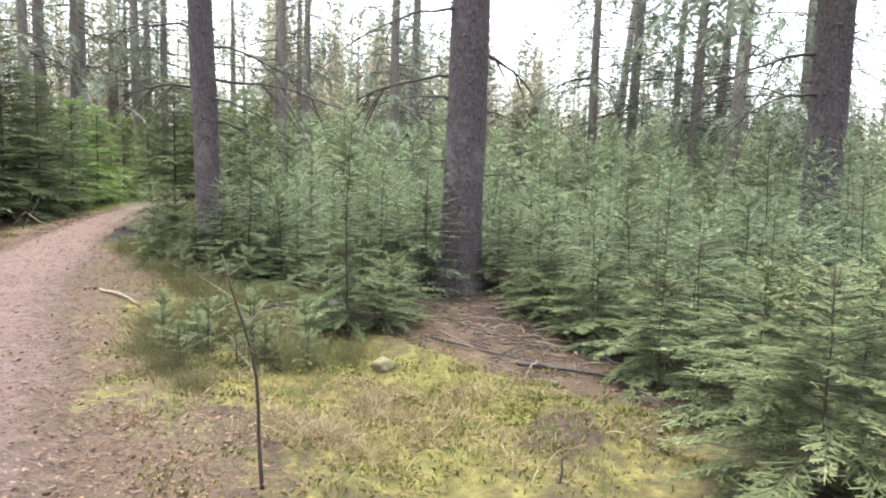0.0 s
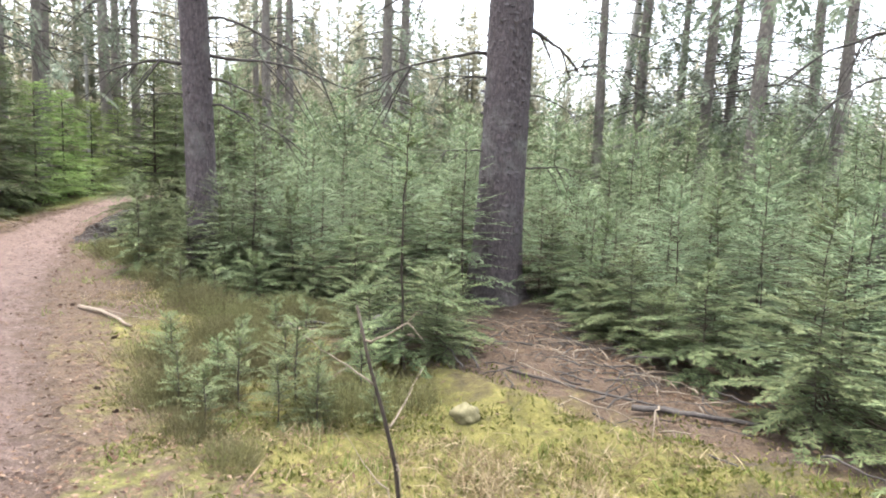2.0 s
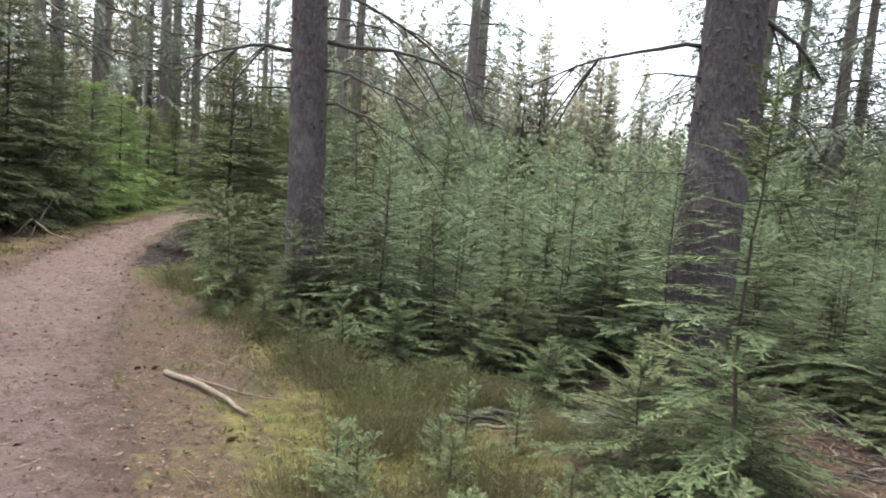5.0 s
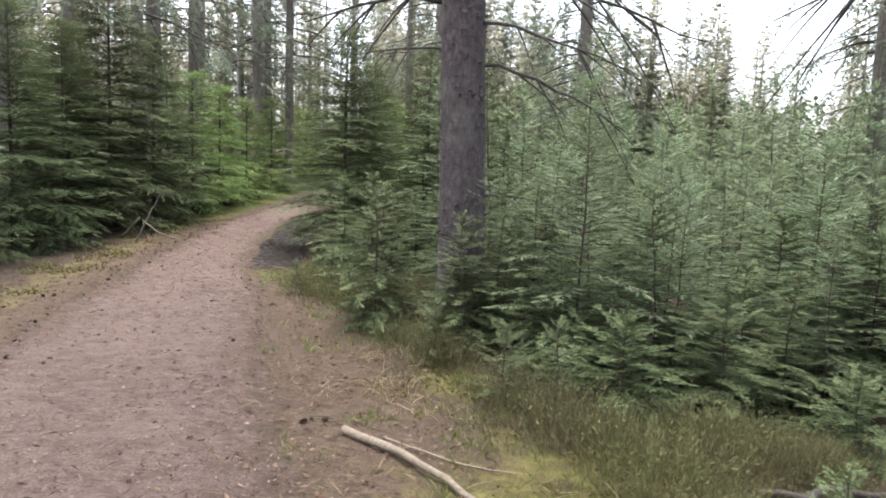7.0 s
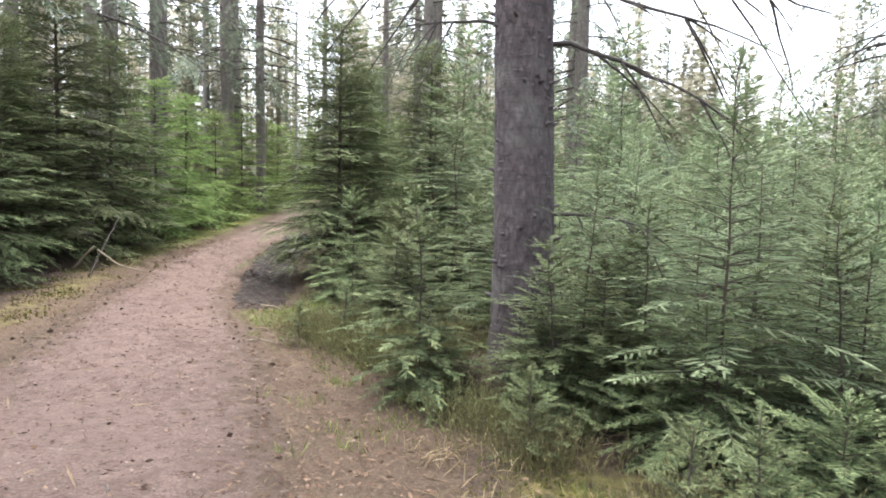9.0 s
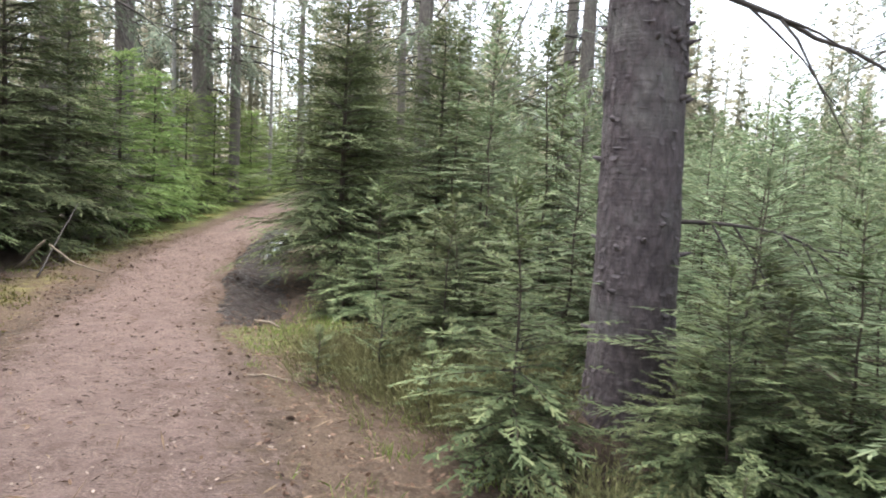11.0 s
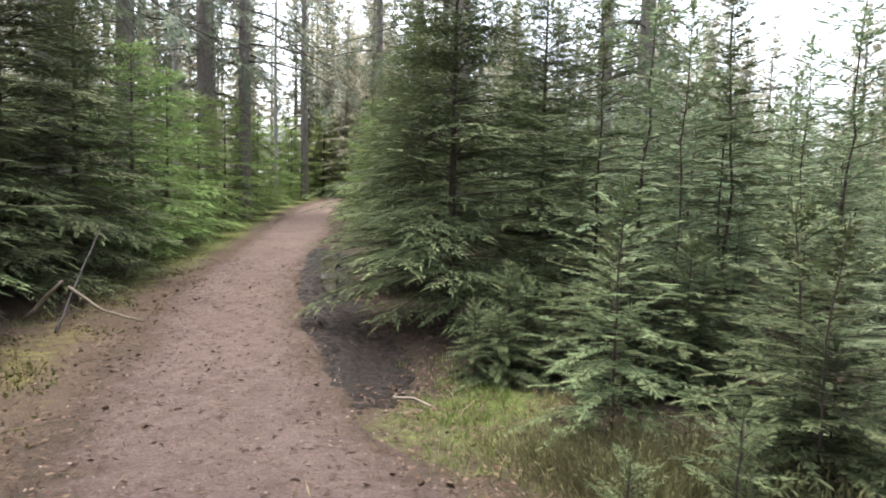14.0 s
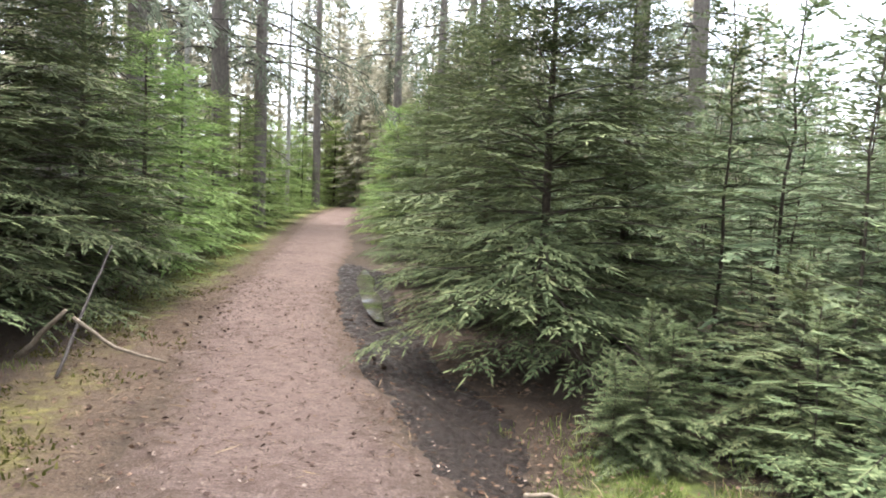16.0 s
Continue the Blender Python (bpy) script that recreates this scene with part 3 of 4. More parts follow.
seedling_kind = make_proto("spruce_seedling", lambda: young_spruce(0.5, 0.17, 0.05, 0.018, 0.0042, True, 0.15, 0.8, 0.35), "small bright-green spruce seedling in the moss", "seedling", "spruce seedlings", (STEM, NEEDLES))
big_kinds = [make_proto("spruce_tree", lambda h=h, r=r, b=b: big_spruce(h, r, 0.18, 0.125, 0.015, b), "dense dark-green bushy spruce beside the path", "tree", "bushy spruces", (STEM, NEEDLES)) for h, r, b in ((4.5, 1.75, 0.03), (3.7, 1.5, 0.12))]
lit_kind = make_proto("young_larch", lambda: big_spruce(3.4, 1.35, 0.24, 0.18, 0.024), "young conifer in lit yellow-green beside the path", "tree", "light conifers", (STEM, LIT_NEEDLES))

# single trees and saplings whose places are plain, and a few unseen ones
thin_kind(-0.98, 7.25, 20, 0.95)
for x, y, t, s in ((2.15, 3.75, 0, 1.05), (2.45, 5.2, 70, 1.0), (2.05, 6.3, 150, 0.9), (1.75, 7.55, 220, 0.85), (1.45, 8.8, 300, 0.8), (2.9, 2.9, 40, 0.9), (-3.3, 10.9, 10, 0.7), (-2.2, 10.3, 200, 0.7), (-3.75, 11.55, 120, 0.75), (-4.15, 11.45, 60, 0.55), (-2.75, 11.6, 290, 0.85)):
    wide_kind(x, y, t, s)
for x, y, t, s in ((-0.75, 11.4, 20, 1.0), (-1.35, 11.9, 90, 1.05), (-0.35, 12.3, 160, 1.1), (-1.8, 11.2, 230, 0.85), (1.2, 11.9, 300, 1.0), (1.35, 10.7, 45, 0.8)):
    wide_kind(x, y, t, s)
for x, y, t, s in ((-5.45, 15.5, 30, 0.85), (-4.9, 15.3, 160, 0.8), (-6.35, 15.3, 90, 0.42), (-6.1, 15.6, 250, 0.55), (-5.2, 13.2, 20, 0.6), (-4.2, 13.4, 310, 0.8), (-3.4, 12.6, 80, 0.9), (-4.9, 11.9, 130, 0.5)):
    wide_kind(x, y, t, s)
# the first five are unseen, added to shade the saplings on the near right
for x, y, t, s in ((4.3, 2.7, 0, 1.0), (3.9, 1.0, 1, 0.95), (4.9, 4.3, 1, 0.95), (4.4, -0.8, 0, 1.0), (5.6, 1.8, 0, 1.0), (4.9, 9.2, 0, 0.85), (4.1, 8.9, 1, 0.8), (5.6, 9.6, 2, 0.9)):
    tall_kinds[t % 2](x, y, t * 70, s)
low_kind(-1.3, 7.85, 0, 0.78)
low_kind(-0.7, 7.75, 75, 0.72)
low_kind(-0.65, 8.35, 130, 0.85)
low_kind(-1.5, 9.9, 30, 0.6)
low_kind(-0.7, 9.4, 230, 0.8)
low_kind(1.2, 9.0, 300, 0.7)
low_kind(1.45, 9.6, 20, 0.75)
low_kind(1.55, 8.2, 200, 0.75)
low_kind(-2.9, 10.2, 80, 0.7)
for x, y, t, s in ((-4.93, 11.7, 0, 0.92), (-5.86, 14.05, 70, 0.92), (-4.67, 14.45, 200, 0.9), (3.6, 4.9, 90, 1.0), (3.3, 6.4, 10, 0.95), (2.9, 7.7, 171, 1.0), (2.4, 8.9, 33, 0.95), (1.35, 9.7, 120, 0.9), (2.9, 2.4, 55, 1.0), (-5.3, 13.1, 130, 0.8),
                   (-2.6, 10.9, 15, 0.85), (-1.7, 10.6, 140, 0.75), (-3.5, 11.4, 250, 0.9), (-4.1, 11.3, 33, 0.62), (-5.65, 14.95, 61, 0.55), (-6.5, 15.35, 12, 0.38), (-6.25, 15.6, 81, 0.45)):
    near_kinds[int(t) % 2](x, y, t, s)
for x, y, t, s in ((-2.1, 6.1, 0, 1.1), (-1.75, 6.3, 50, 1.25), (-1.55, 5.95, 100, 0.95), (-2.35, 6.5, 150, 0.9), (-1.9, 6.75, 200, 1.0), (-1.3, 6.5, 250, 1.1), (-2.4, 7.4, 340, 0.8), (-5.35, 12.35, 20, 0.9), (-5.7, 12.9, 75, 1.2), (-6.1, 12.9, 30, 0.8), (-3.7, 9.75, 60, 1.1), (-4.25, 10.7, 160, 1.0), (-3.35, 9.95, 260, 1.2)):
    seedling_kind(x, y, t, s)
thin_kind(-5.25, 17.1, 140, 1.28)
thin_kind(-4.3, 16.6, 250, 1.35)
thin_kind(-3.9, 17.3, 20, 1.2)

big_kinds[1](-6.65, 17.05, 0, 1.02)
big_kinds[1](-6.95, 19.3, 90, 0.92)
big_kinds[0](-5.5, 19.0, 40, 0.85)
big_kinds[0](-7.2, 21.8, 200, 0.85)
big_kinds[1](-7.7, 24.6, 40, 0.95)
lit_kind(-8.0, 27.5, 0, 1.0)
lit_kind(-8.6, 31.0, 80, 1.1)
for k, y in enumerate((12.0, 13.6, 15.1, 16.6, 18.2, 19.9, 21.8, 23.8, 26.2)):
    x = float(path_x(y)) - (3.3, 3.2, 3.0, 2.85, 2.7, 2.5, 2.35, 2.3, 2.2)[k]
    (big_kinds[k % 2] if k < 6 else lit_kind)(x, y, k * 77, (0.58, 0.68, 0.85, 1.0, 1.08, 1.1, 1.05, 1.0, 0.95)[k])
big_kinds[0](-12.8, 18.6, 140, 0.9)
for x, y, t, z in ((-11.6, 13.0, 0, 0.62), (-12.4, 16.8, 60, 0.8), (-12.4, 20.6, 120, 1.1), (-12.9, 22.8, 180, 1.2), (-10.4, 10.2, 30, 0.6), (-11.6, 11.4, 200, 0.6), (-13.4, 13.2, 20, 0.65), (-9.9, 9.0, 77, 0.6)):
    tall_kinds[int(t) % 2](x, y, t, z)
for k, y in enumerate((29, 32, 35, 38.5, 42)):
    lit_kind(float(path_x(y)) - 2.1, y, k * 60, 1.0)

for x, y, t, s in ((-12.6, 46.5, 0, 1.3), (-11.1, 48.5, 50, 1.35), (-14.3, 46.0, 110, 1.25), (-9.6, 47.0, 170, 1.3), (-8.6, 43.0, 20, 1.2), (-9.0, 38.5, 140, 1.1), (-8.9, 34.6, 200, 1.05), (-13.2, 50.5, 230, 1.5)):
    lit_kind(x, y, t, s)

# the thicket of young spruces on the east side
FRONT_Y = np.array([-8, 2.4, 4.0, 6.3, 8.6, 10.0, 10.6, 11.0, 12.2, 13.6, 15.0, 30])
FRONT_X = np.array([2.3, 2.6, 2.8, 2.6, 2.2, 1.0, -2.2, -3.4, -4.6, -5.4, -5.2, -6.5])
spots = [(-0.98, 7.25), (-5.86, 14.05), (-4.67, 14.45), (-4.33, 12.45), (0.25, 11.5)]
tries = 0
thicket = random.Random(11)
placed = 0
while placed < 315 and tries < 9000:
    tries += 1
    x, y = thicket.uniform(-6.5, 13), thicket.uniform(-2, 27)
    if x < np.interp(y, FRONT_Y, FRONT_X) or x > 5 + y * 0.42:
        continue
    if (x + 6.7) ** 2 + (y - 17.6) ** 2 < 1.7 or abs(x - 0.4) < 0.6 and 9.2 < y < 11.2:
        continue
    far = math.hypot(x, y - 6)
    if any((x - a) ** 2 + (y - b) ** 2 < (0.58 + 0.016 * far) ** 2 for a, b in spots):
        continue
    spots.append((x, y))
    # trees away from the path take the needle colour paled for haze
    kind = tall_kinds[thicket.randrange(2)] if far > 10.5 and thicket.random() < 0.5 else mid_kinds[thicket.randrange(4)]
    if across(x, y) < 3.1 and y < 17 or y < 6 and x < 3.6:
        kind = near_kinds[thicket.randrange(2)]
    kind(x, y, thicket.uniform(0, 360), thicket.uniform(0.72, 1.0) * (1 + 0.012 * max(0, y - 14)), lean=thicket.gauss(0, 2))
    placed += 1


# ---- tall trees ----
def tall_tree(name, x, y, dia, height, first, radius, boughs, label, bark=BARK, lean=(0.0, 0.0), sides=20, limbs=(), flare=0.35, category="tree", group="tall conifers", wide=0.06, detail=60, flakes=620, scale=1.0):
    """A tall conifer: trunk with root flare, bare limbs as (height, azimuth, length, thickness, droop), crown."""
    ob = thing(name, x, y, ground_z(x, y) - 0.18, label, category, group)
    zz = np.concatenate([np.linspace(0, 5, detail), np.linspace(5, height, 14)[1:]])
    rad = dia / 2 * np.clip(1 - 0.032 * (zz - 1.5) * 20 / height, 0.06, None) * np.where(zz < 5, 1, np.clip(1 - (zz - 5) / (height - 4.5) * 0.35, 0.1, 1))
    rad = rad + flare * dia / 2 * np.exp(-zz / 0.36)
    a = np.linspace(0, 2 * np.pi, sides, endpoint=False)
    R = rad[:, None] * (1 + 0.02 * np.sin(3 * a + zz[:, None] * 0.7) + 0.12 * np.exp(-zz / 0.35)[:, None] * np.sin(5 * a + 1.0)[None, :])
    R = R * (1 + 0.013 * rng.normal(size=R.shape))
    cx, cy = lean[0] * zz + 0.012 * np.sin(zz * 0.8), lean[1] * zz + 0.012 * np.cos(zz * 0.6)
    v = np.stack([cx[:, None] + R * np.cos(a), cy[:, None] + R * np.sin(a), zz[:, None] + 0 * R], -1).reshape(-1, 3)
    i = (np.arange(len(zz) - 1)[:, None] * sides)
    j = np.arange(sides)[None, :]
    j2 = (j + 1) % sides
    q = np.stack([i + j, i + j2, i + sides + j2, i + sides + j], -1).reshape(-1, 4)
    pieces = [(v, np.concatenate([q[:, [0, 1, 2]], q[:, [0, 2, 3]]]))]
    if detail > 30:
        for k in range(flakes):
            z = rng.uniform(0.1, 5.5)
            r = float(np.interp(z, zz, rad))
            t = rng.uniform(0, 2 * np.pi)
            n = np.array([math.cos(t), math.sin(t), 0])
            u = np.array([-n[1], n[0], 0])
            w, h = scale * rng.uniform(0.01, 0.03) * rng.choice([1.0, 1.0, 2.0]), scale * rng.uniform(0.012, 0.045) * rng.choice([1.0, 1.0, 1.8])
            o = np.array([np.interp(z, zz, cx), np.interp(z, zz, cy), z]) + n * r * 0.985
            p = np.array([o - u * w, o + u * w, o + u * w * rng.uniform(0.2, 0.9) + n * 0.026 * scale + np.array([0, 0, -h]), o - u * w * 0.8 + n * 0.016 * scale + np.array([0, 0, -h * 0.8]), o + n * 0.013 * scale + np.array([0, 0, h * 0.7])])
            pieces.append((p, np.array([[0, 3, 2], [0, 2, 1], [0, 1, 4]])))
        for k in range(90):
            z, t = rng.uniform(0.6, 6.0), rng.uniform(0, 2 * np.pi)
            r = float(np.interp(z, zz, rad))
            n = np.array([math.cos(t), math.sin(t), 0.25])
            o = np.array([np.interp(z, zz, cx), np.interp(z, zz, cy), z]) + n * r * 0.9
            pieces.append(tube(np.array([o, o + n * 0.04, o + n * rng.choice([0.05, 0.06, 0.07, 0.09])]), np.array([0.026, 0.019, 0.007]) * (0.45 + 0.55 * scale), 5))
    tv, tf = join(pieces)
    shell = len(pieces[0][1])
    part("trunk", tri_mesh("trunk", tv, tf, [bark, BARK_FLAKE], [0] * shell + [1] * (len(tf) - shell), smooth=detail <= 30), ob)
    for z, azim, L, r, droop in limbs:
        v, f = dead_limb(L, r * 1.25, droop, 5)
        o = np.array([lean[0] * z, lean[1] * z, z]) + np.array([math.cos(radians(azim)), math.sin(radians(azim)), 0]) * float(np.interp(z, zz, rad)) * 0.8
        part("dead_branch", tri_mesh("dead_branch", aim(v, radians(azim), 0.12) + o, f, [DEADWOOD]), ob, "bare grey dead branch")
    (gv, gf), (wv, wf) = tall_crown(height, first, radius, boughs, wide)
    off = np.array([lean[0], lean[1], 0])
    gv, wv = gv + gv[:, 2:3] * off, wv + wv[:, 2:3] * off
    cv, cf = join([(gv, gf), (wv, wf)])
    part("crown", tri_mesh("crown", cv, cf, [CROWN_NEEDLES, DEADWOOD], [0] * len(gf) + [1] * len(wf)), ob)
    return ob


tall_tree("spruce_tree", 0.25, 11.3, 0.66, 24, 9, 3.2, 60, "old spruce with scaly purplish-grey bark and bare lower trunk", lean=(0.02, 0.0), sides=30, flare=0.6,
          limbs=((3.55, 175, 1.7, 0.022, 0.45), (3.2, 195, 0.9, 0.014, 0.3), (3.9, 10, 0.75, 0.03, 0.9), (2.2, 190, 0.9, 0.013, 0.15), (3.0, 0, 0.8, 0.012, 0.5), (4.6, 215, 1.6, 0.02, 0.5), (2.0, 355, 1.0, 0.012, 0.2)))
tall_tree("spruce_tree", -4.20, 12.36, 0.45, 22, 8.5, 2.8, 55, "straight spruce trunk with grey-brown bark and dead limbs", lean=(-0.03, 0.0), sides=26, flakes=620, scale=0.6,
          limbs=((3.35, 5, 2.2, 0.024, 0.30), (3.2, 190, 1.3, 0.024, 0.35), (2.6, 350, 1.4, 0.018, 0.55), (2.75, 185, 0.9, 0.012, 0.2), (3.9, 20, 1.9, 0.02, 0.6), (4.2, 200, 1.6, 0.02, 0.4), (3.0, 340, 1.5, 0.016, 0.5), (1.35, 350, 0.9, 0.012, 0.3), (3.6, 350, 0.9, 0.012, 0.2)))
tall_tree("spruce_tree", 5.75, 10.6, 0.56, 24, 5.5, 3.4, 70, "dark old spruce trunk standing among young spruces", sides=24,
          limbs=((3.6, 200, 1.6, 0.022, 0.5), (3.0, 230, 1.2, 0.018, 0.5), (4.2, 190, 1.8, 0.024, 0.6)))


def pine(x, y, dia, height, first, radius, boughs, bark=None, lean=(0.0, 0.0), limbs=(), wide=0.042, name="pine_tree", label="tall slender conifer with a bare grey trunk and high crown"):
    return tall_tree(name, x, y, dia, height, first, radius, boughs, label, bark or BARK_FAR, lean, 9, limbs, 0.2, wide=wide, detail=8)


# tall trees standing behind the thicket
for x, y, d, lean, first in ((5.0, 24.0, 0.34, 0.0, 8), (6.5, 25.0, 0.42, 0.03, 7), (9.0, 27.8, 0.33, 0.02, 6), (8.4, 23.9, 0.40, 0.02, 5), (8.5, 20.9, 0.46, 0.04, 5), (12.1, 22.7, 0.42, 0.03, 4.5),
                             (-2.0, 26.6, 0.42, 0.0, 6.5), (-1.5, 32.6, 0.55, 0.0, 7), (9.9, 25.5, 0.38, 0.02, 4.5), (13.5, 26.5, 0.45, 0.0, 4)):
    pine(x, y, d, random.uniform(17, 21), max(3.6, first - 3), 2.4, 80, None, (lean, 0.0), ((random.uniform(3, 6), random.uniform(0, 360), 1.4, 0.02, 0.4), (random.uniform(3, 6), random.uniform(0, 360), 1.2, 0.02, 0.4)))
pine(6.1, 26.3, 0.36, 19, 8, 2.2, 26, BARK_PALE, (0.09, 0.0), name="leaning_pine", label="pale leaning trunk of a slender conifer")
for x, y, d, first in ((-6.2, 26.5, 0.34, 5), (-6.6, 32.7, 0.25, 6), (-13.9, 24.0, 0.42, 4.5), (-14.2, 27.1, 0.36, 5), (-14.1, 33.2, 0.42, 5), (-7.4, 35.4, 0.34, 6), (-12.7, 41.8, 0.34, 7), (-13.1, 29.8, 0.46, 4.5),
                       (-13.2, 21.9, 0.34, 5), (-13.3, 25.0, 0.36, 6), (-6.3, 31.9, 0.28, 6), (-9.0, 37.5, 0.34, 6), (-15.5, 22.5, 0.36, 5), (-13.3, 17.5, 0.40, 5)):
    pine(x, y, d, random.uniform(17, 21), first, 2.5, 30, None, (random.gauss(0, 0.012), 0.0), tuple((random.uniform(2.5, 6), random.uniform(0, 360), random.uniform(0.9, 1.8), 0.02, 0.4) for k in range(5)))
for x, y in ((-14.5, 31.1), (-17.3, 39.2), (-13.1, 37.8)):
    pine(x, y, 0.16, 13, 7, 1.6, 20, BARK_PALE, name="birch_tree", label="thin pale birch trunk in the wood")
pine(-12.3, 30.5, 0.34, 19, 4.6, 3.2, 60)
pine(-12.4, 12.2, 0.4, 20, 6, 2.8, 44, None, (0.0, 0.0), ((3.0, 20, 2.6, 0.03, 0.35), (3.4, 60, 2.4, 0.028, 0.3), (2.6, 35, 2.2, 0.025, 0.4), (4.0, 5, 2.5, 0.03, 0.35)))


# ---- far woods ----
def far_woods(name, kinds, spots, mat, label, category, wood=None):
    vs, fs, k = [], [], 0
    for x, y, s, t in spots:
        v, f = kinds[int(t * 10) % len(kinds)]
        c, n = math.cos(t), math.sin(t)
        m = np.array([[c, -n, 0], [n, c, 0], [0, 0, 1.0]]) * s
        vs.append(v @ m.T + np.array([x, y, ground_z(x, y) - 0.05]))
        fs.append(f + k)
        k += len(v)
    tagged(new(name, tri_mesh(name, np.concatenate(vs), np.concatenate(fs), [mat])), label, category, kind="stuff")


def far_young():
    wv, wf, gv, gf = young_spruce(3.4, 1.15, 0.30, 0.26, 0.13, False, 0.03, 1.1)
    return gv, gf


def far_conifer(h, r, bare, gap, twig_gap, wide):
    wv, wf, gv, gf = young_spruce(h, r, gap, twig_gap, wide, False, bare, 1.9, 0.0)
    z = np.linspace(0, h, 6)
    return join([(gv, gf), tube(np.column_stack([0 * z, 0 * z, z]), np.linspace(0.17, 0.008, 6), 5)])


woods = random.Random(5)
young = [far_young() for k in range(4)]
spots = []
for k in range(900):
    x, y = woods.uniform(-8, 34), woods.uniform(20, 58)
    if x < path_x(y) + 2.2 or x > 5 + 0.55 * y or (y < 27 and x < 12 and k % 3) or len(spots) > 330:
        continue
    spots.append((x, y, woods.uniform(0.7, 1.05) * (1 + (y - 20) * 0.02), woods.uniform(0, 6.28)))
for k in range(40):
    y = woods.uniform(-4, 45)
    x = path_x(y) - woods.uniform(5.5, 12)
    spots.append((float(x), y, woods.uniform(0.8, 1.3), woods.uniform(0, 6.28)))
for k in range(26):
    y = woods.uniform(-6, 9)
    spots.append((float(path_x(y)) - woods.uniform(3.4, 10), y, woods.uniform(0.6, 1.0), woods.uniform(0, 6.28)))
far_woods("young_spruce_wood", young, spots, HAZED_NEEDLES, "dense far thicket of young green conifers", "thicket")

conifers = [far_conifer(h, r, 0.04, 0.50, 0.60, 0.36) for h, r in ((11, 2.1), (9, 1.9), (13, 2.3))]
spots = []
for k in range(75):
    x = woods.uniform(-9, 52)
    spots.append((x, woods.uniform(42, 70), woods.uniform(0.75, 1.1) if x < 9 else woods.uniform(0.55, 0.75), woods.uniform(0, 6.28)))
for k in range(12):
    y = woods.uniform(24, 62)
    x = float(path_x(y)) - woods.uniform(5.0, 26)
    spots.append((x, y, woods.uniform(0.85, 1.5), woods.uniform(0, 6.28)))
for k in range(22):
    spots.append((woods.uniform(-18, 4), woods.uniform(64, 82), woods.uniform(1.0, 1.4), woods.uniform(0, 6.28)))
for k in range(18):
    spots.append((woods.uniform(-5, 6.5), woods.uniform(33, 50), woods.uniform(0.5, 0.85), woods.uniform(0, 6.28)))
for k in range(14):
    spots.append((woods.uniform(7, 24), woods.uniform(30, 44), woods.uniform(0.35, 0.55), woods.uniform(0, 6.28)))
for x, y in ((-8.2, 54.0), (-9.8, 57.5), (-12.5, 55.0), (-14.2, 51.0), (-6.0, 51.0), (-11.3, 61.0)):
    spots.append((x, y, 0.6, x))
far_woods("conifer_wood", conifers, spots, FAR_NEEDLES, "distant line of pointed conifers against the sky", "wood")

# tan of bare twigs, brightened so the colour holds the distant haze too
HAZED_TAN_WOOD = foliage_material("hazed_larch_twigs", (0.215, 0.205, 0.142), (0.35, 0.332, 0.238), (0.48, 0.455, 0.34), 0.6)
spots = []
for k in range(60):
    spots.append((woods.uniform(-7, 34), woods.uniform(34, 50), woods.uniform(0.36, 0.6), woods.uniform(0, 6.28)))
for k in range(34):
    spots.append((woods.uniform(0, 24), woods.uniform(37, 48), woods.uniform(0.58, 0.8), woods.uniform(0, 6.28)))
for k in range(26):
    spots.append((woods.uniform(-5, 8), woods.uniform(35, 44), woods.uniform(0.5, 0.74), woods.uniform(0, 6.28)))
for k in range(20):
    spots.append((woods.uniform(-17, -3), woods.uniform(60, 68), woods.uniform(0.7, 1.1), woods.uniform(0, 6.28)))
far_woods("larch_wood", conifers, spots, HAZED_TAN_WOOD, "tan-green larch wood beyond the thicket, paled for haze", "wood")
tall = [far_conifer(h, r, f, 0.7, 0.62, 0.27) for h, r, f in ((17, 1.9, 0.12), (15, 1.8, 0.10), (18, 2.0, 0.2))]
spots = []
for k in range(38):
    y = woods.uniform(20, 66)
    x = path_x(y) - 10 - 26 * woods.random()
    spots.append((float(x), y, woods.uniform(0.8, 1.1), woods.uniform(0, 6.28)))
for k in range(26):
    spots.append((woods.uniform(-26, -6), woods.uniform(58, 75), woods.uniform(0.85, 1.1), woods.uniform(0, 6.28)))
far_woods("tall_conifer_wood", tall, spots, HAZED_TAN_WOOD, "tall brownish-green conifer forest in the distance", "forest")
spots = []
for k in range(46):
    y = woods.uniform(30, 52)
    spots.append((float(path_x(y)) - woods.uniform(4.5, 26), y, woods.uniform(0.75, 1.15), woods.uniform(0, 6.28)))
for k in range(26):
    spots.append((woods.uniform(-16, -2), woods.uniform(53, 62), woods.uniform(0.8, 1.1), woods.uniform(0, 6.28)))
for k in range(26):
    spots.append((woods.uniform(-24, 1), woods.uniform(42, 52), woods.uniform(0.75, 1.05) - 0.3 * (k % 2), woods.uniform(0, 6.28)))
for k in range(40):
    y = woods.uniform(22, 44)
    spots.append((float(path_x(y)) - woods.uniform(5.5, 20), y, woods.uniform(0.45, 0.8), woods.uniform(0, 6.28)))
far_woods("bare_larch_wood", conifers, spots, HAZED_TAN_WOOD, "tan wood of twiggy larches beyond the bend, paled for haze", "wood")
# unseen trees added behind the start to close off light from there
spots = []
for k in range(22):
    a = woods.uniform(-0.3, 3.45)
    r = woods.uniform(9, 34)
    spots.append((r * math.cos(a), -4 - r * abs(math.sin(a)), woods.uniform(0.8, 1.0), woods.uniform(0, 6.28)))
far_woods("forest_behind", tall, spots, FAR_NEEDLES, "unseen tall conifers added behind the start of the path to close off light", "forest")


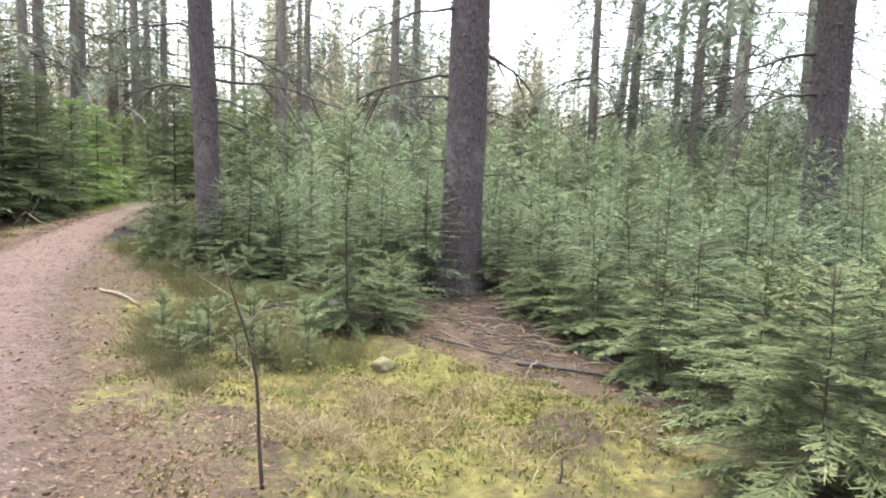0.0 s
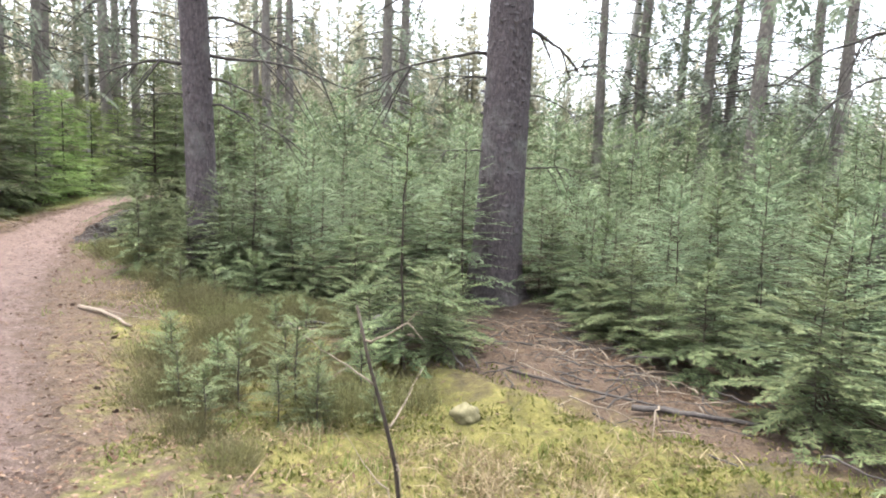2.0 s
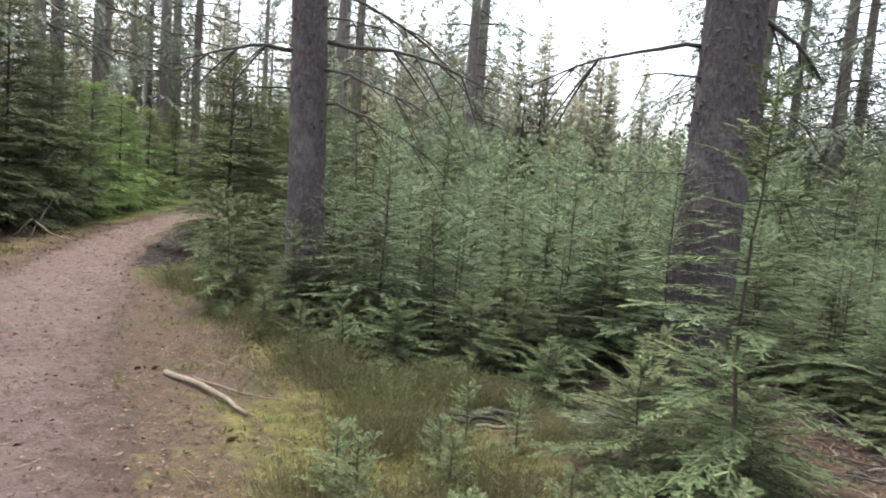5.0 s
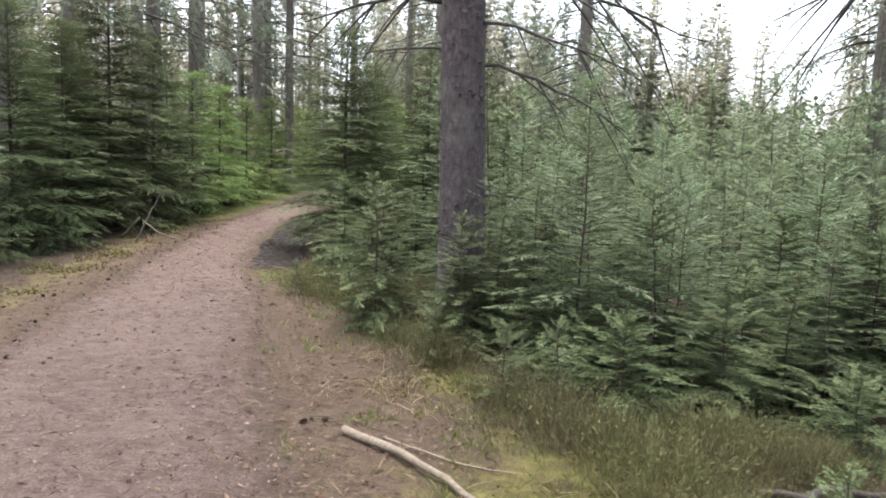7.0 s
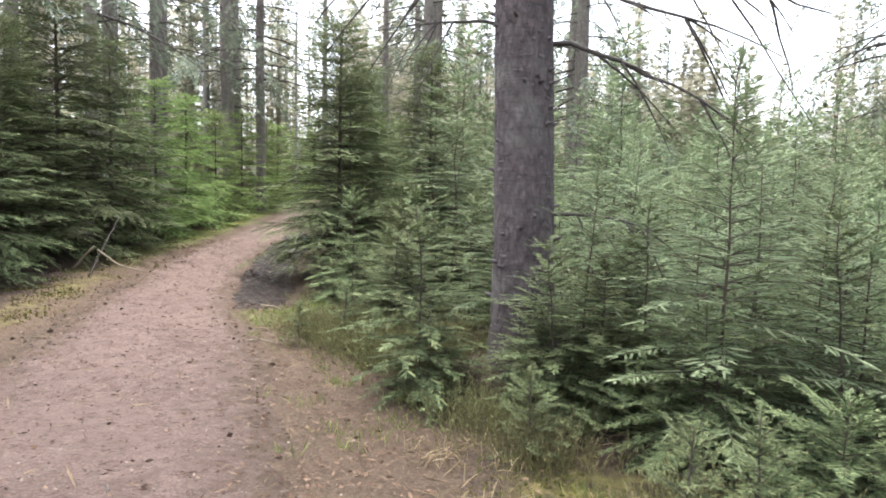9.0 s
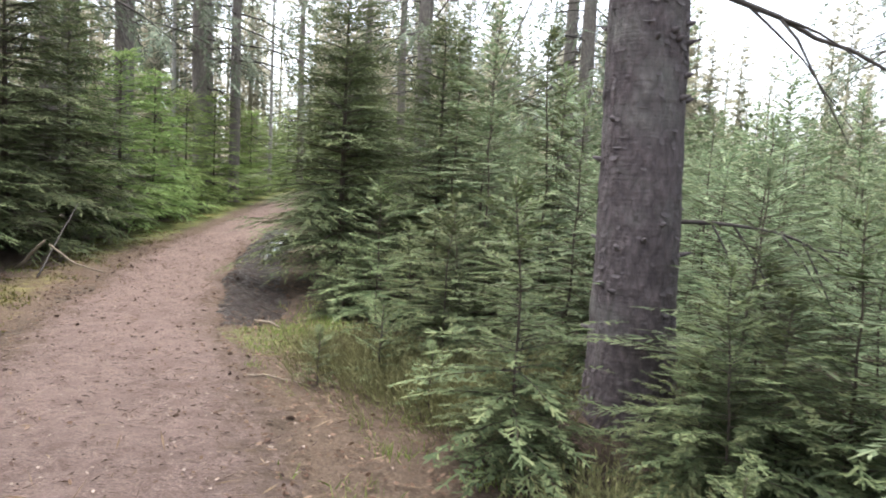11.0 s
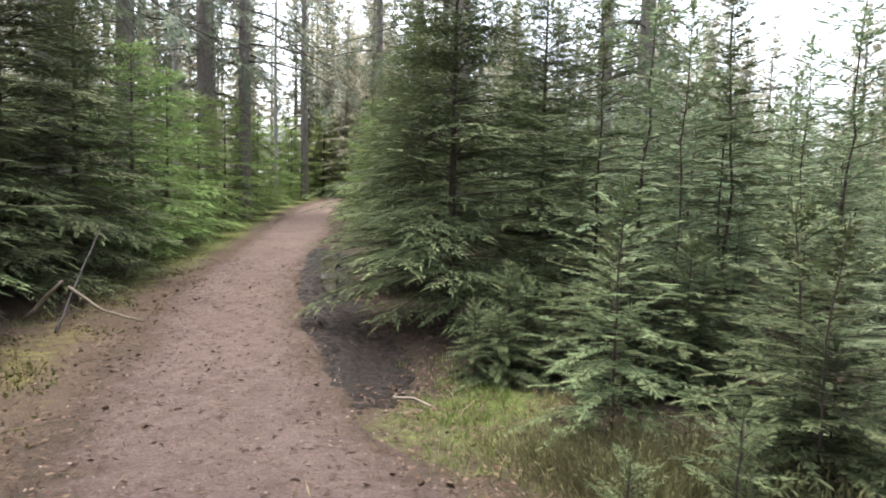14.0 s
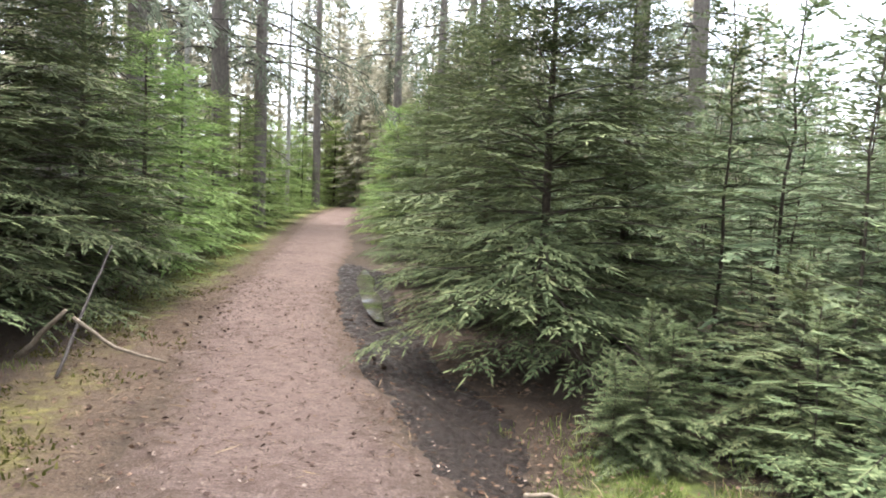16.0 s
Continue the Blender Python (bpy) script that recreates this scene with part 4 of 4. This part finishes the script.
# ---- small things on the forest floor ----
def stick(name, points, r, mat, label, lift=0.0, sides=7, category="branch", group=""):
    p = np.array([(x, y, ground_z(x, y) + r + z + lift) for x, y, z in points], float)
    n = 4 * (len(p) - 1) + 1
    t, k = np.linspace(0, 1, n), np.linspace(0, 1, len(p))
    q = np.column_stack([np.interp(t, k, p[:, i]) for i in range(3)])
    q[1:-1] += rng.normal(scale=r * 0.25, size=(n - 2, 3))
    me = tri_mesh(name, *tube(q, np.linspace(r, r * 0.6, n), sides, 0.06), [mat], smooth=True)
    return tagged(new(name, me), label, category, group)


stick("fallen_stick", ((-4.52, 8.98, 0.0), (-4.15, 8.72, 0.01), (-3.72, 8.36, 0.0)), 0.026, PALEWOOD, "short weathered pale stick lying on the path edge")
stick("thin_twig", ((-4.3, 8.95, 0.01), (-3.85, 8.8, 0.02), (-3.6, 8.82, 0.0)), 0.008, PALEWOOD, "thin pale twig lying in the moss")
stick("fallen_branch", ((-0.1, 7.3, 0.02), (0.6, 6.75, 0.03), (1.55, 6.3, 0.02)), 0.014, DEADWOOD, "long dead branch lying on bare soil")
stick("fallen_branch", ((0.75, 6.5, 0.03), (1.2, 6.42, 0.03), (1.75, 6.28, 0.02)), 0.026, DEADWOOD, "thick rotten branch end on bare soil")
stick("fallen_branch", ((-2.55, 9.0, 0.0), (-2.2, 8.85, 0.03), (-1.95, 8.95, 0.0)), 0.022, DEADWOOD, "dark broken branch in the grass")
stick("fallen_branch", ((-2.35, 8.75, 0.0), (-2.05, 8.98, 0.04), (-1.7, 9.1, 0.02)), 0.028, DEADWOOD, "dark broken branch in the grass")
stick("fallen_branch", ((-2.2, 8.7, 0.02), (-1.9, 8.75, 0.02), (-1.55, 8.9, 0.0)), 0.016, PALEWOOD, "pale broken branch in the grass")
stick("forked_branch", ((-10.45, 16.6, 0.0), (-10.1, 16.6, 0.34)), 0.024, PALEWOOD, "bleached forked dead branch beside the path")
stick("forked_branch", ((-10.05, 16.6, 0.30), (-9.75, 16.6, 0.12), (-9.4, 16.65, 0.0)), 0.016, PALEWOOD, "bleached curved dead branch beside the path")
stick("forked_branch", ((-9.95, 16.2, 0.0), (-10.1, 16.9, 0.4), (-10.2, 17.5, 0.75)), 0.013, DEADWOOD, "thin dead branch leaning into the spruces")
stick("mud_stick", ((-7.05, 14.75, 0.03), (-6.92, 14.85, 0.04), (-6.8, 14.7, 0.02)), 0.014, PALEWOOD, "small pale stick lying in the mud")
stick("path_twig", ((-6.35, 9.9, 0.02), (-6.15, 9.95, 0.03), (-6.05, 9.78, 0.02)), 0.008, DEADWOOD, "small forked twig lying on the path")
stick("path_twig", ((-7.9, 9.95, 0.03), (-7.7, 10.0, 0.03), (-7.45, 10.15, 0.02)), 0.006, DEADWOOD, "small thin twig lying on the path")
stick("path_twig", ((-6.6, 13.0, 0.0), (-6.45, 12.95, 0.02), (-6.2, 12.9, 0.0)), 0.008, PALEWOOD, "small pale twig in the grass")


def bare_sapling(x, y):
    ob = thing("dead_sapling", x, y, ground_z(x, y) - 0.03, "thin bare dying sapling with dry twigs at the top", "sapling")
    z = np.linspace(0, 1.35, 9)
    p = np.column_stack([-0.07 * z ** 2 - 0.02 * np.sin(z * 6), 0.03 * np.sin(z * 5) - 0.12 * z ** 2, z])
    part("stem", tri_mesh("stem", *tube(p, np.linspace(0.013, 0.004, 9), 6), [STEM], smooth=True), ob)
    for k in range(6):
        zz = 0.55 + 0.14 * k
        v, f = dead_limb(rng.uniform(0.12, 0.3), 0.0035, -0.3, 1)
        o = np.array([np.interp(zz, z, p[:, 0]), np.interp(zz, z, p[:, 1]), zz])
        part("dry_twig", tri_mesh("dry_twig", aim(v, k * 2.4, 0.35) + o, f, [PALEWOOD]), ob)


bare_sapling(-0.95, 3.6)
stick("twig_stub", ((0.74, 3.95, -0.02), (0.75, 3.95, 0.07), (0.75, 3.96, 0.15)), 0.009, DEADWOOD, "short broken twig stub standing in the moss")


def brush_pile(x, y):
    ob = thing("brush_pile", x, y, ground_z(x, y), "tangle of dead twigs and needles at the foot of the spruce", "brushwood")
    for k in range(60):
        a, L = rng.uniform(0, 6.28), rng.uniform(0.25, 0.8)
        ox, oy = rng.normal(scale=0.5), rng.normal(scale=0.7)
        v, f = dead_limb(L, rng.uniform(0.004, 0.010), 0.1, 2)
        v = aim(v, a, rng.normal(scale=0.1))
        v = v + np.array([ox, oy, ground_z(x + ox, y + oy) - ground_z(x, y) + rng.uniform(0.01, 0.10)])
        part("twig", tri_mesh("twig", v, f, [PALEWOOD if k % 3 == 0 else DEADWOOD]), ob)


brush_pile(0.6, 9.4)
brush_pile(0.75, 8.3)
brush_pile(1.4, 7.2)
brush_pile(0.35, 7.5)


def lump(name, x, y, rx, rz, mat, label, category, seed):
    bm = bmesh.new()
    bmesh.ops.create_icosphere(bm, subdivisions=3, radius=1.0)
    for v in bm.verts:
        k = 1 + 0.38 * noise.noise(v.co * 1.6 + Vector((seed, 0, 0))) + 0.20 * noise.noise(v.co * 4 + Vector((seed, 3, 0))) + 0.10 * noise.noise(v.co * 9 + Vector((0, seed, 0)))
        v.co = Vector((v.co.x * rx * k, v.co.y * rx * k, v.co.z * rz * k))
    me = bpy.data.meshes.new(name)
    bm.to_mesh(me)
    bm.free()
    me.materials.append(mat)
    for p in me.polygons:
        p.use_smooth = True
    ob = new(name, me)
    ob.matrix_basis = pose(x, y, ground_z(x, y) + rz * 0.1, 0, 0, seed * 50)
    return tagged(ob, label, category)


lump("mossy_stone", -0.52, 6.3, 0.10, 0.075, STONE, "pale lichen-covered stone in the moss", "stone", 1)


lump("rotten_stump", -1.3, 8.75, 0.20, 0.17, DEADWOOD, "low grey rotten stump beside the spruce bush", "stump", 4)


def cone_mesh():
    pieces = []
    n, m = 9, 7
    for i in range(n):
        t = (i + 0.5) / n
        r = 0.016 * math.sin(math.pi * min(0.97, t * 0.85 + 0.12)) + 0.003
        for j in range(m):
            a = (j + 0.5 * (i % 2)) * 2 * math.pi / m
            o = np.array([0.07 * (t - 0.5), r * math.cos(a), r * math.sin(a)])
            d = np.array([0.011, 0.004 * math.cos(a), 0.004 * math.sin(a)])
            u = np.array([0, -math.sin(a), math.cos(a)]) * 0.008
            pieces.append((np.array([o * np.array([1, 0.5, 0.5]) - d * 0.5, o + u, o + d, o - u]), np.array([[0, 1, 2], [0, 2, 3]])))
    return tri_mesh("pine_cone", *join(pieces), [CONE])


def pebbles(n):
    y = rng.uniform(2, 20, n)
    w = path_half(y)
    d = np.where(rng.random(n) < 0.65, rng.choice([-1, 1], n) * (w + rng.normal(0.05, 0.25, n)), rng.uniform(-1, 1, n) * w)
    pieces = []
    for k in range(n):
        r = rng.uniform(0.006, 0.018)
        a = np.arange(6) * math.pi / 3 + rng.random()
        q = r * rng.uniform(0.7, 1.3, 6)
        x0, y0 = path_x(y[k]) + d[k] * 1.12, y[k]
        z0 = ground_z(x0, y0) + 0.016
        v = np.vstack([np.column_stack([q * np.cos(a), q * np.sin(a), np.zeros(6)]), [[0, 0, r * 0.7]]]) + np.array([x0, y0, z0])
        pieces.append((v, np.array([[i, (i + 1) % 6, 6] for i in range(6)])))
    tagged(new("pebbles", tri_mesh("pebbles", *join(pieces), [LITTER])), "small loose stones and grit along the path", "gravel", kind="stuff")


pebbles(1500)
CONES = cone_mesh()
cones = random.Random(3)
for k in range(80):
    y = cones.uniform(2.5, 19)
    w = float(path_half(y))
    d = cones.choice([cones.gauss(w + 0.25, 0.3), cones.gauss(-w - 0.1, 0.25), cones.uniform(-w, w)])
    x = float(path_x(y)) + d * 1.12
    ob = new("pine_cone", CONES)
    ob.matrix_basis = pose(x, y, ground_z(x, y) + 0.012 + (0.02 if abs(d) < w else 0), 0, cones.uniform(-12, 12), cones.uniform(0, 360)) @ Matrix.Scale(cones.uniform(0.45, 0.75), 4)
    tagged(ob, "small dark brown conifer cone lying on the ground", "cone", "fallen cones")


def scatter(name, spots, low, high, wide, mat, label, category, flat=False, splay=0.5, bend=0.3):
    """Many blades at once: upright grass and moss, or litter lying flat."""
    p = np.asarray(spots, float)
    if not flat:
        d = across(p[:, 0], p[:, 1])
        p = p[(d > path_half(p[:, 1]) + 0.02) | (d < -path_west(p[:, 1]) - 0.1)]
    n = len(p)
    z = land(p[:, 0], p[:, 1])
    a = rng.uniform(0, 2 * np.pi, n)
    L = rng.uniform(low, high, n)
    if flat:
        way = np.stack([np.cos(a), np.sin(a), rng.normal(0.04, 0.16, n)], -1)
        up = np.array([0, 0, 1.0]) + rng.normal(scale=0.4, size=(n, 3))
        z = z + rng.uniform(0.015, 0.035, n) + np.where(np.abs(across(p[:, 0], p[:, 1])) < path_half(p[:, 1]), 0.012, 0.0)
    else:
        tilt = np.abs(rng.normal(scale=splay, size=n))
        way = np.stack([np.cos(a) * tilt, np.sin(a) * tilt, np.ones(n)], -1)
        up = rng.normal(size=(n, 3)) * np.array([1, 1, 0.1])
        z = z - 0.01
    way /= np.linalg.norm(way, axis=1)[:, None]
    side = np.cross(up, way)
    side /= np.linalg.norm(side, axis=1)[:, None] + 1e-9
    base = np.column_stack([p[:, 0], p[:, 1], z])
    w = wide * rng.uniform(0.6, 1.4, n)
    v, f = kites(base, way, side, L, w)
    if not flat:
        v, f = arcs(base, way, side, L, w, bend)
    tagged(new(name, tri_mesh(name, v, f, [mat])), label, category, kind="stuff")


def arcs(base, way, side, length, width, bend):
    """Thin curved blades: seven corners that bow over towards the tip."""
    out = np.stack([way[:, 0], way[:, 1], 0 * way[:, 0]], -1) + rng.normal(scale=0.15, size=way.shape) * np.array([1, 1, 0])
    p = []
    for t, k in ((0.0, 0.4), (0.4, 0.5), (0.75, 0.35)):
        o = base + way * (length * t)[:, None] + out * (bend * length * t * t)[:, None] - np.array([0, 0, 1.0]) * (0.5 * bend * length * t * t)[:, None]
        p += [o + side * (width * k)[:, None], o - side * (width * k)[:, None]]
    p.append(base + way * length[:, None] + out * (bend * length)[:, None] - np.array([0, 0, 1.0]) * (0.5 * bend * length)[:, None])
    i = np.arange(len(base))[:, None] * 7
    return np.stack(p, 1).reshape(-1, 3), np.concatenate([i + np.array(t) for t in ((0, 1, 3), (0, 3, 2), (2, 3, 5), (2, 5, 4), (4, 5, 6))])


def verge(n, y0, y1, mid, spread, side):
    y = rng.uniform(y0, y1, n)
    d = side * (path_half(y) + rng.normal(mid, spread, n))
    return np.column_stack([path_x(y) + d * 1.12, y])


def clumps(centres, per, spread):
    c = np.asarray(centres, float)
    k = np.repeat(np.arange(len(c)), per)
    return c[k] + rng.normal(scale=spread, size=(len(k), 2))


bits = np.concatenate([verge(7500, 1.5, 20, 0.45, 0.40, 1), verge(4200, 6, 24, 0.5, 0.45, -1), verge(900, 2, 18, -0.9, 0.5, 1), rng.uniform((-3.5, 3), (2.5, 9.5), (2600, 2)), clumps([(0.9, 8.4), (1.6, 7.0), (0.5, 9.4), (-1.6, 4.3)], 1000, 0.6)])
scatter("leaf_litter", bits, 0.012, 0.055, 0.016, LITTER, "scattered brown leaf and needle litter", "litter", flat=True)
twigs = np.concatenate([verge(700, 2, 20, 0.4, 0.5, 1), verge(300, 6, 22, 0.1, 0.4, -1), verge(420, 2, 20, -0.9, 0.6, 1), clumps([(0.8, 8.3), (1.5, 7.0), (0.5, 9.4), (0.3, 7.4)], 260, 0.6)])
scatter("twig_litter", twigs, 0.05, 0.20, 0.007, LITTER, "small dry twigs strewn on the ground", "litter", flat=True)

onpath = np.concatenate([verge(7500, 2, 21, -0.8, 0.55, 1), verge(1500, 3, 21, -0.3, 0.25, -1), verge(1500, 3, 21, -0.25, 0.25, 1)])
scatter("needle_debris", onpath, 0.015, 0.07, 0.008, DEBRIS, "fallen needles and bark crumbs on the path", "litter", flat=True)
scatter("bark_crumbs", np.concatenate([verge(520, 2, 21, -0.8, 0.6, 1), verge(420, 6, 21, -0.15, 0.3, -1), verge(300, 3, 21, -0.2, 0.3, 1)]), 0.02, 0.05, 0.030, DEBRIS, "dark crumbs of bark and old leaves on the path", "litter", flat=True)
scatter("pale_grit", verge(3600, 2, 20, -0.8, 0.6, 1), 0.010, 0.03, 0.013, GRIT, "pale leaf scraps and grit on the path", "litter", flat=True)

tufts = [(float(x), float(y)) for x, y in np.concatenate([rng.normal((0.2, 5.0), (1.0, 1.0), (170, 2)), rng.normal((-1.6, 6.6), (0.8, 0.9), (70, 2)), rng.normal((-2.8, 8.7), (0.5, 0.6), (40, 2)), rng.normal((-4.0, 10.4), (0.3, 0.4), (22, 2))])]
scatter("moss", clumps(tufts, 48, 0.11), 0.02, 0.06, 0.012, MOSS, "soft yellow-green moss cushions in the clearing", "moss", splay=0.9)
left = np.concatenate([verge(40, 7, 26, 0.7, 0.25, -1), verge(16, 10, 18, 0.45, 0.22, -1)])
scatter("verge_moss", clumps(left, 90, 0.13), 0.02, 0.06, 0.012, MOSS, "yellow-green moss along the path", "moss", splay=0.9)
green = np.concatenate([rng.normal((-6.6, 14.0), (0.36, 0.6), (30, 2)), rng.normal((-5.95, 14.9), (0.45, 0.4), (14, 2)), rng.normal((-6.5, 15.0), (0.22, 0.4), (22, 2)), rng.normal((-1.3, 5.6), (0.8, 1.0), (34, 2)), rng.normal((-3.4, 8.9), (0.6, 0.7), (36, 2)), rng.normal((-5.1, 11.6), (0.4, 0.6), (26, 2)), rng.normal((0.9, 5.0), (0.7, 0.7), (26, 2)), verge(40, 13, 30, 0.85, 0.15, -1)])
scatter("grass", clumps(green, 34, 0.07), 0.03, 0.11, 0.005, GRASS, "tufts of short green grass", "grass", splay=0.45)
dry = np.concatenate([rng.normal((-0.8, 4.5), (0.22, 0.2), (46, 2)), rng.normal((-0.35, 5.3), (0.45, 0.3), (60, 2)), rng.normal((0.5, 4.7), (0.6, 0.5), (30, 2)), rng.normal((-6.0, 14.6), (0.4, 0.5), (14, 2)), rng.normal((-3.0, 8.3), (0.5, 0.5), (22, 2)), rng.normal((-4.2, 10.2), (0.3, 0.5), (20, 2)), rng.normal((-1.9, 5.7), (0.5, 0.6), (16, 2))])
scatter("dry_grass", clumps(dry, 40, 0.10), 0.05, 0.18, 0.005, DRY_GRASS, "clumps of pale dry grass", "grass", splay=0.8, bend=0.6)


def heather_meshes(n=520, r=0.32, h=0.34):
    p = rng.normal(scale=r * 0.5, size=(n, 2))
    base = np.column_stack([p, np.zeros(n)])
    way = np.column_stack([p * 1.2, np.full(n, 1.0)]) + rng.normal(scale=0.22, size=(n, 3))
    way /= np.linalg.norm(way, axis=1)[:, None]
    L = h * rng.uniform(0.5, 1.1, n)
    pieces = []
    for k in range(4):
        o = base + way * (L * (0.25 + 0.2 * k))[:, None]
        w2 = way + rng.normal(scale=0.5, size=(n, 3))
        w2 /= np.linalg.norm(w2, axis=1)[:, None]
        sd = np.cross(w2, rng.normal(size=(n, 3)))
        sd /= np.linalg.norm(sd, axis=1)[:, None]
        pieces.append(kites(o, w2, sd, np.full(n, 0.038), np.full(n, 0.007)))
    sd = np.cross(way, rng.normal(size=(n, 3)))
    sd /= np.linalg.norm(sd, axis=1)[:, None]
    stub = tube(np.array([[0, 0, -0.03], [0.01, 0, 0.05], [0, 0.01, 0.12]]), [0.012, 0.009, 0.004], 6)
    pieces.append(kites(base, way, sd, L, np.full(n, 0.0035)))
    return (*stub, *join(pieces))


heath_kind = make_proto("heather_shrub", heather_meshes, "low brownish-green heather shrub at the edge of the thicket", "shrub", "heather shrubs", (DEADWOOD, HEATH), ("woody_base", "foliage"))
for k, (x, y, sz) in enumerate(((-2.3, 5.6, 0.7), (-1.95, 5.25, 0.55), (-2.6, 6.3, 0.9), (-2.1, 7.2, 1.0), (-3.3, 9.3, 1.1), (-2.9, 9.0, 1.0), (-3.6, 9.9, 1.0), (-2.4, 9.6, 1.0), (-4.5, 11.2, 1.0), (-5.9, 13.2, 1.1), (-5.5, 12.7, 1.2), (-5.15, 12.3, 1.1), (-5.6, 13.3, 1.0), (-4.9, 12.4, 1.0), (-6.2, 13.8, 0.8), (-5.3, 12.9, 1.1), (-5.75, 13.55, 1.1), (-6.05, 13.45, 0.9), (-4.85, 12.75, 1.1), (-4.2, 10.7, 0.9), (-0.9, 6.6, 0.7))):
    heath_kind(x, y, k * 47, sz)
low_growth = random.Random(21)
for k in range(26):
    y = low_growth.uniform(5.6, 8.3)
    x = float(path_x(y)) + 2.0 + low_growth.uniform(0.1, 1.5) * (1.3 if y > 7 else 1.0)
    (heath_kind if k % 2 else seedling_kind)(x, y, k * 83, low_growth.uniform(0.6, 1.0) if k % 2 else low_growth.uniform(0.6, 0.95))
for k in range(16):
    y = low_growth.uniform(8.2, 9.7)
    x = low_growth.uniform(-3.2, -1.6)
    heath_kind(x, y, k * 61, low_growth.uniform(0.5, 0.85))
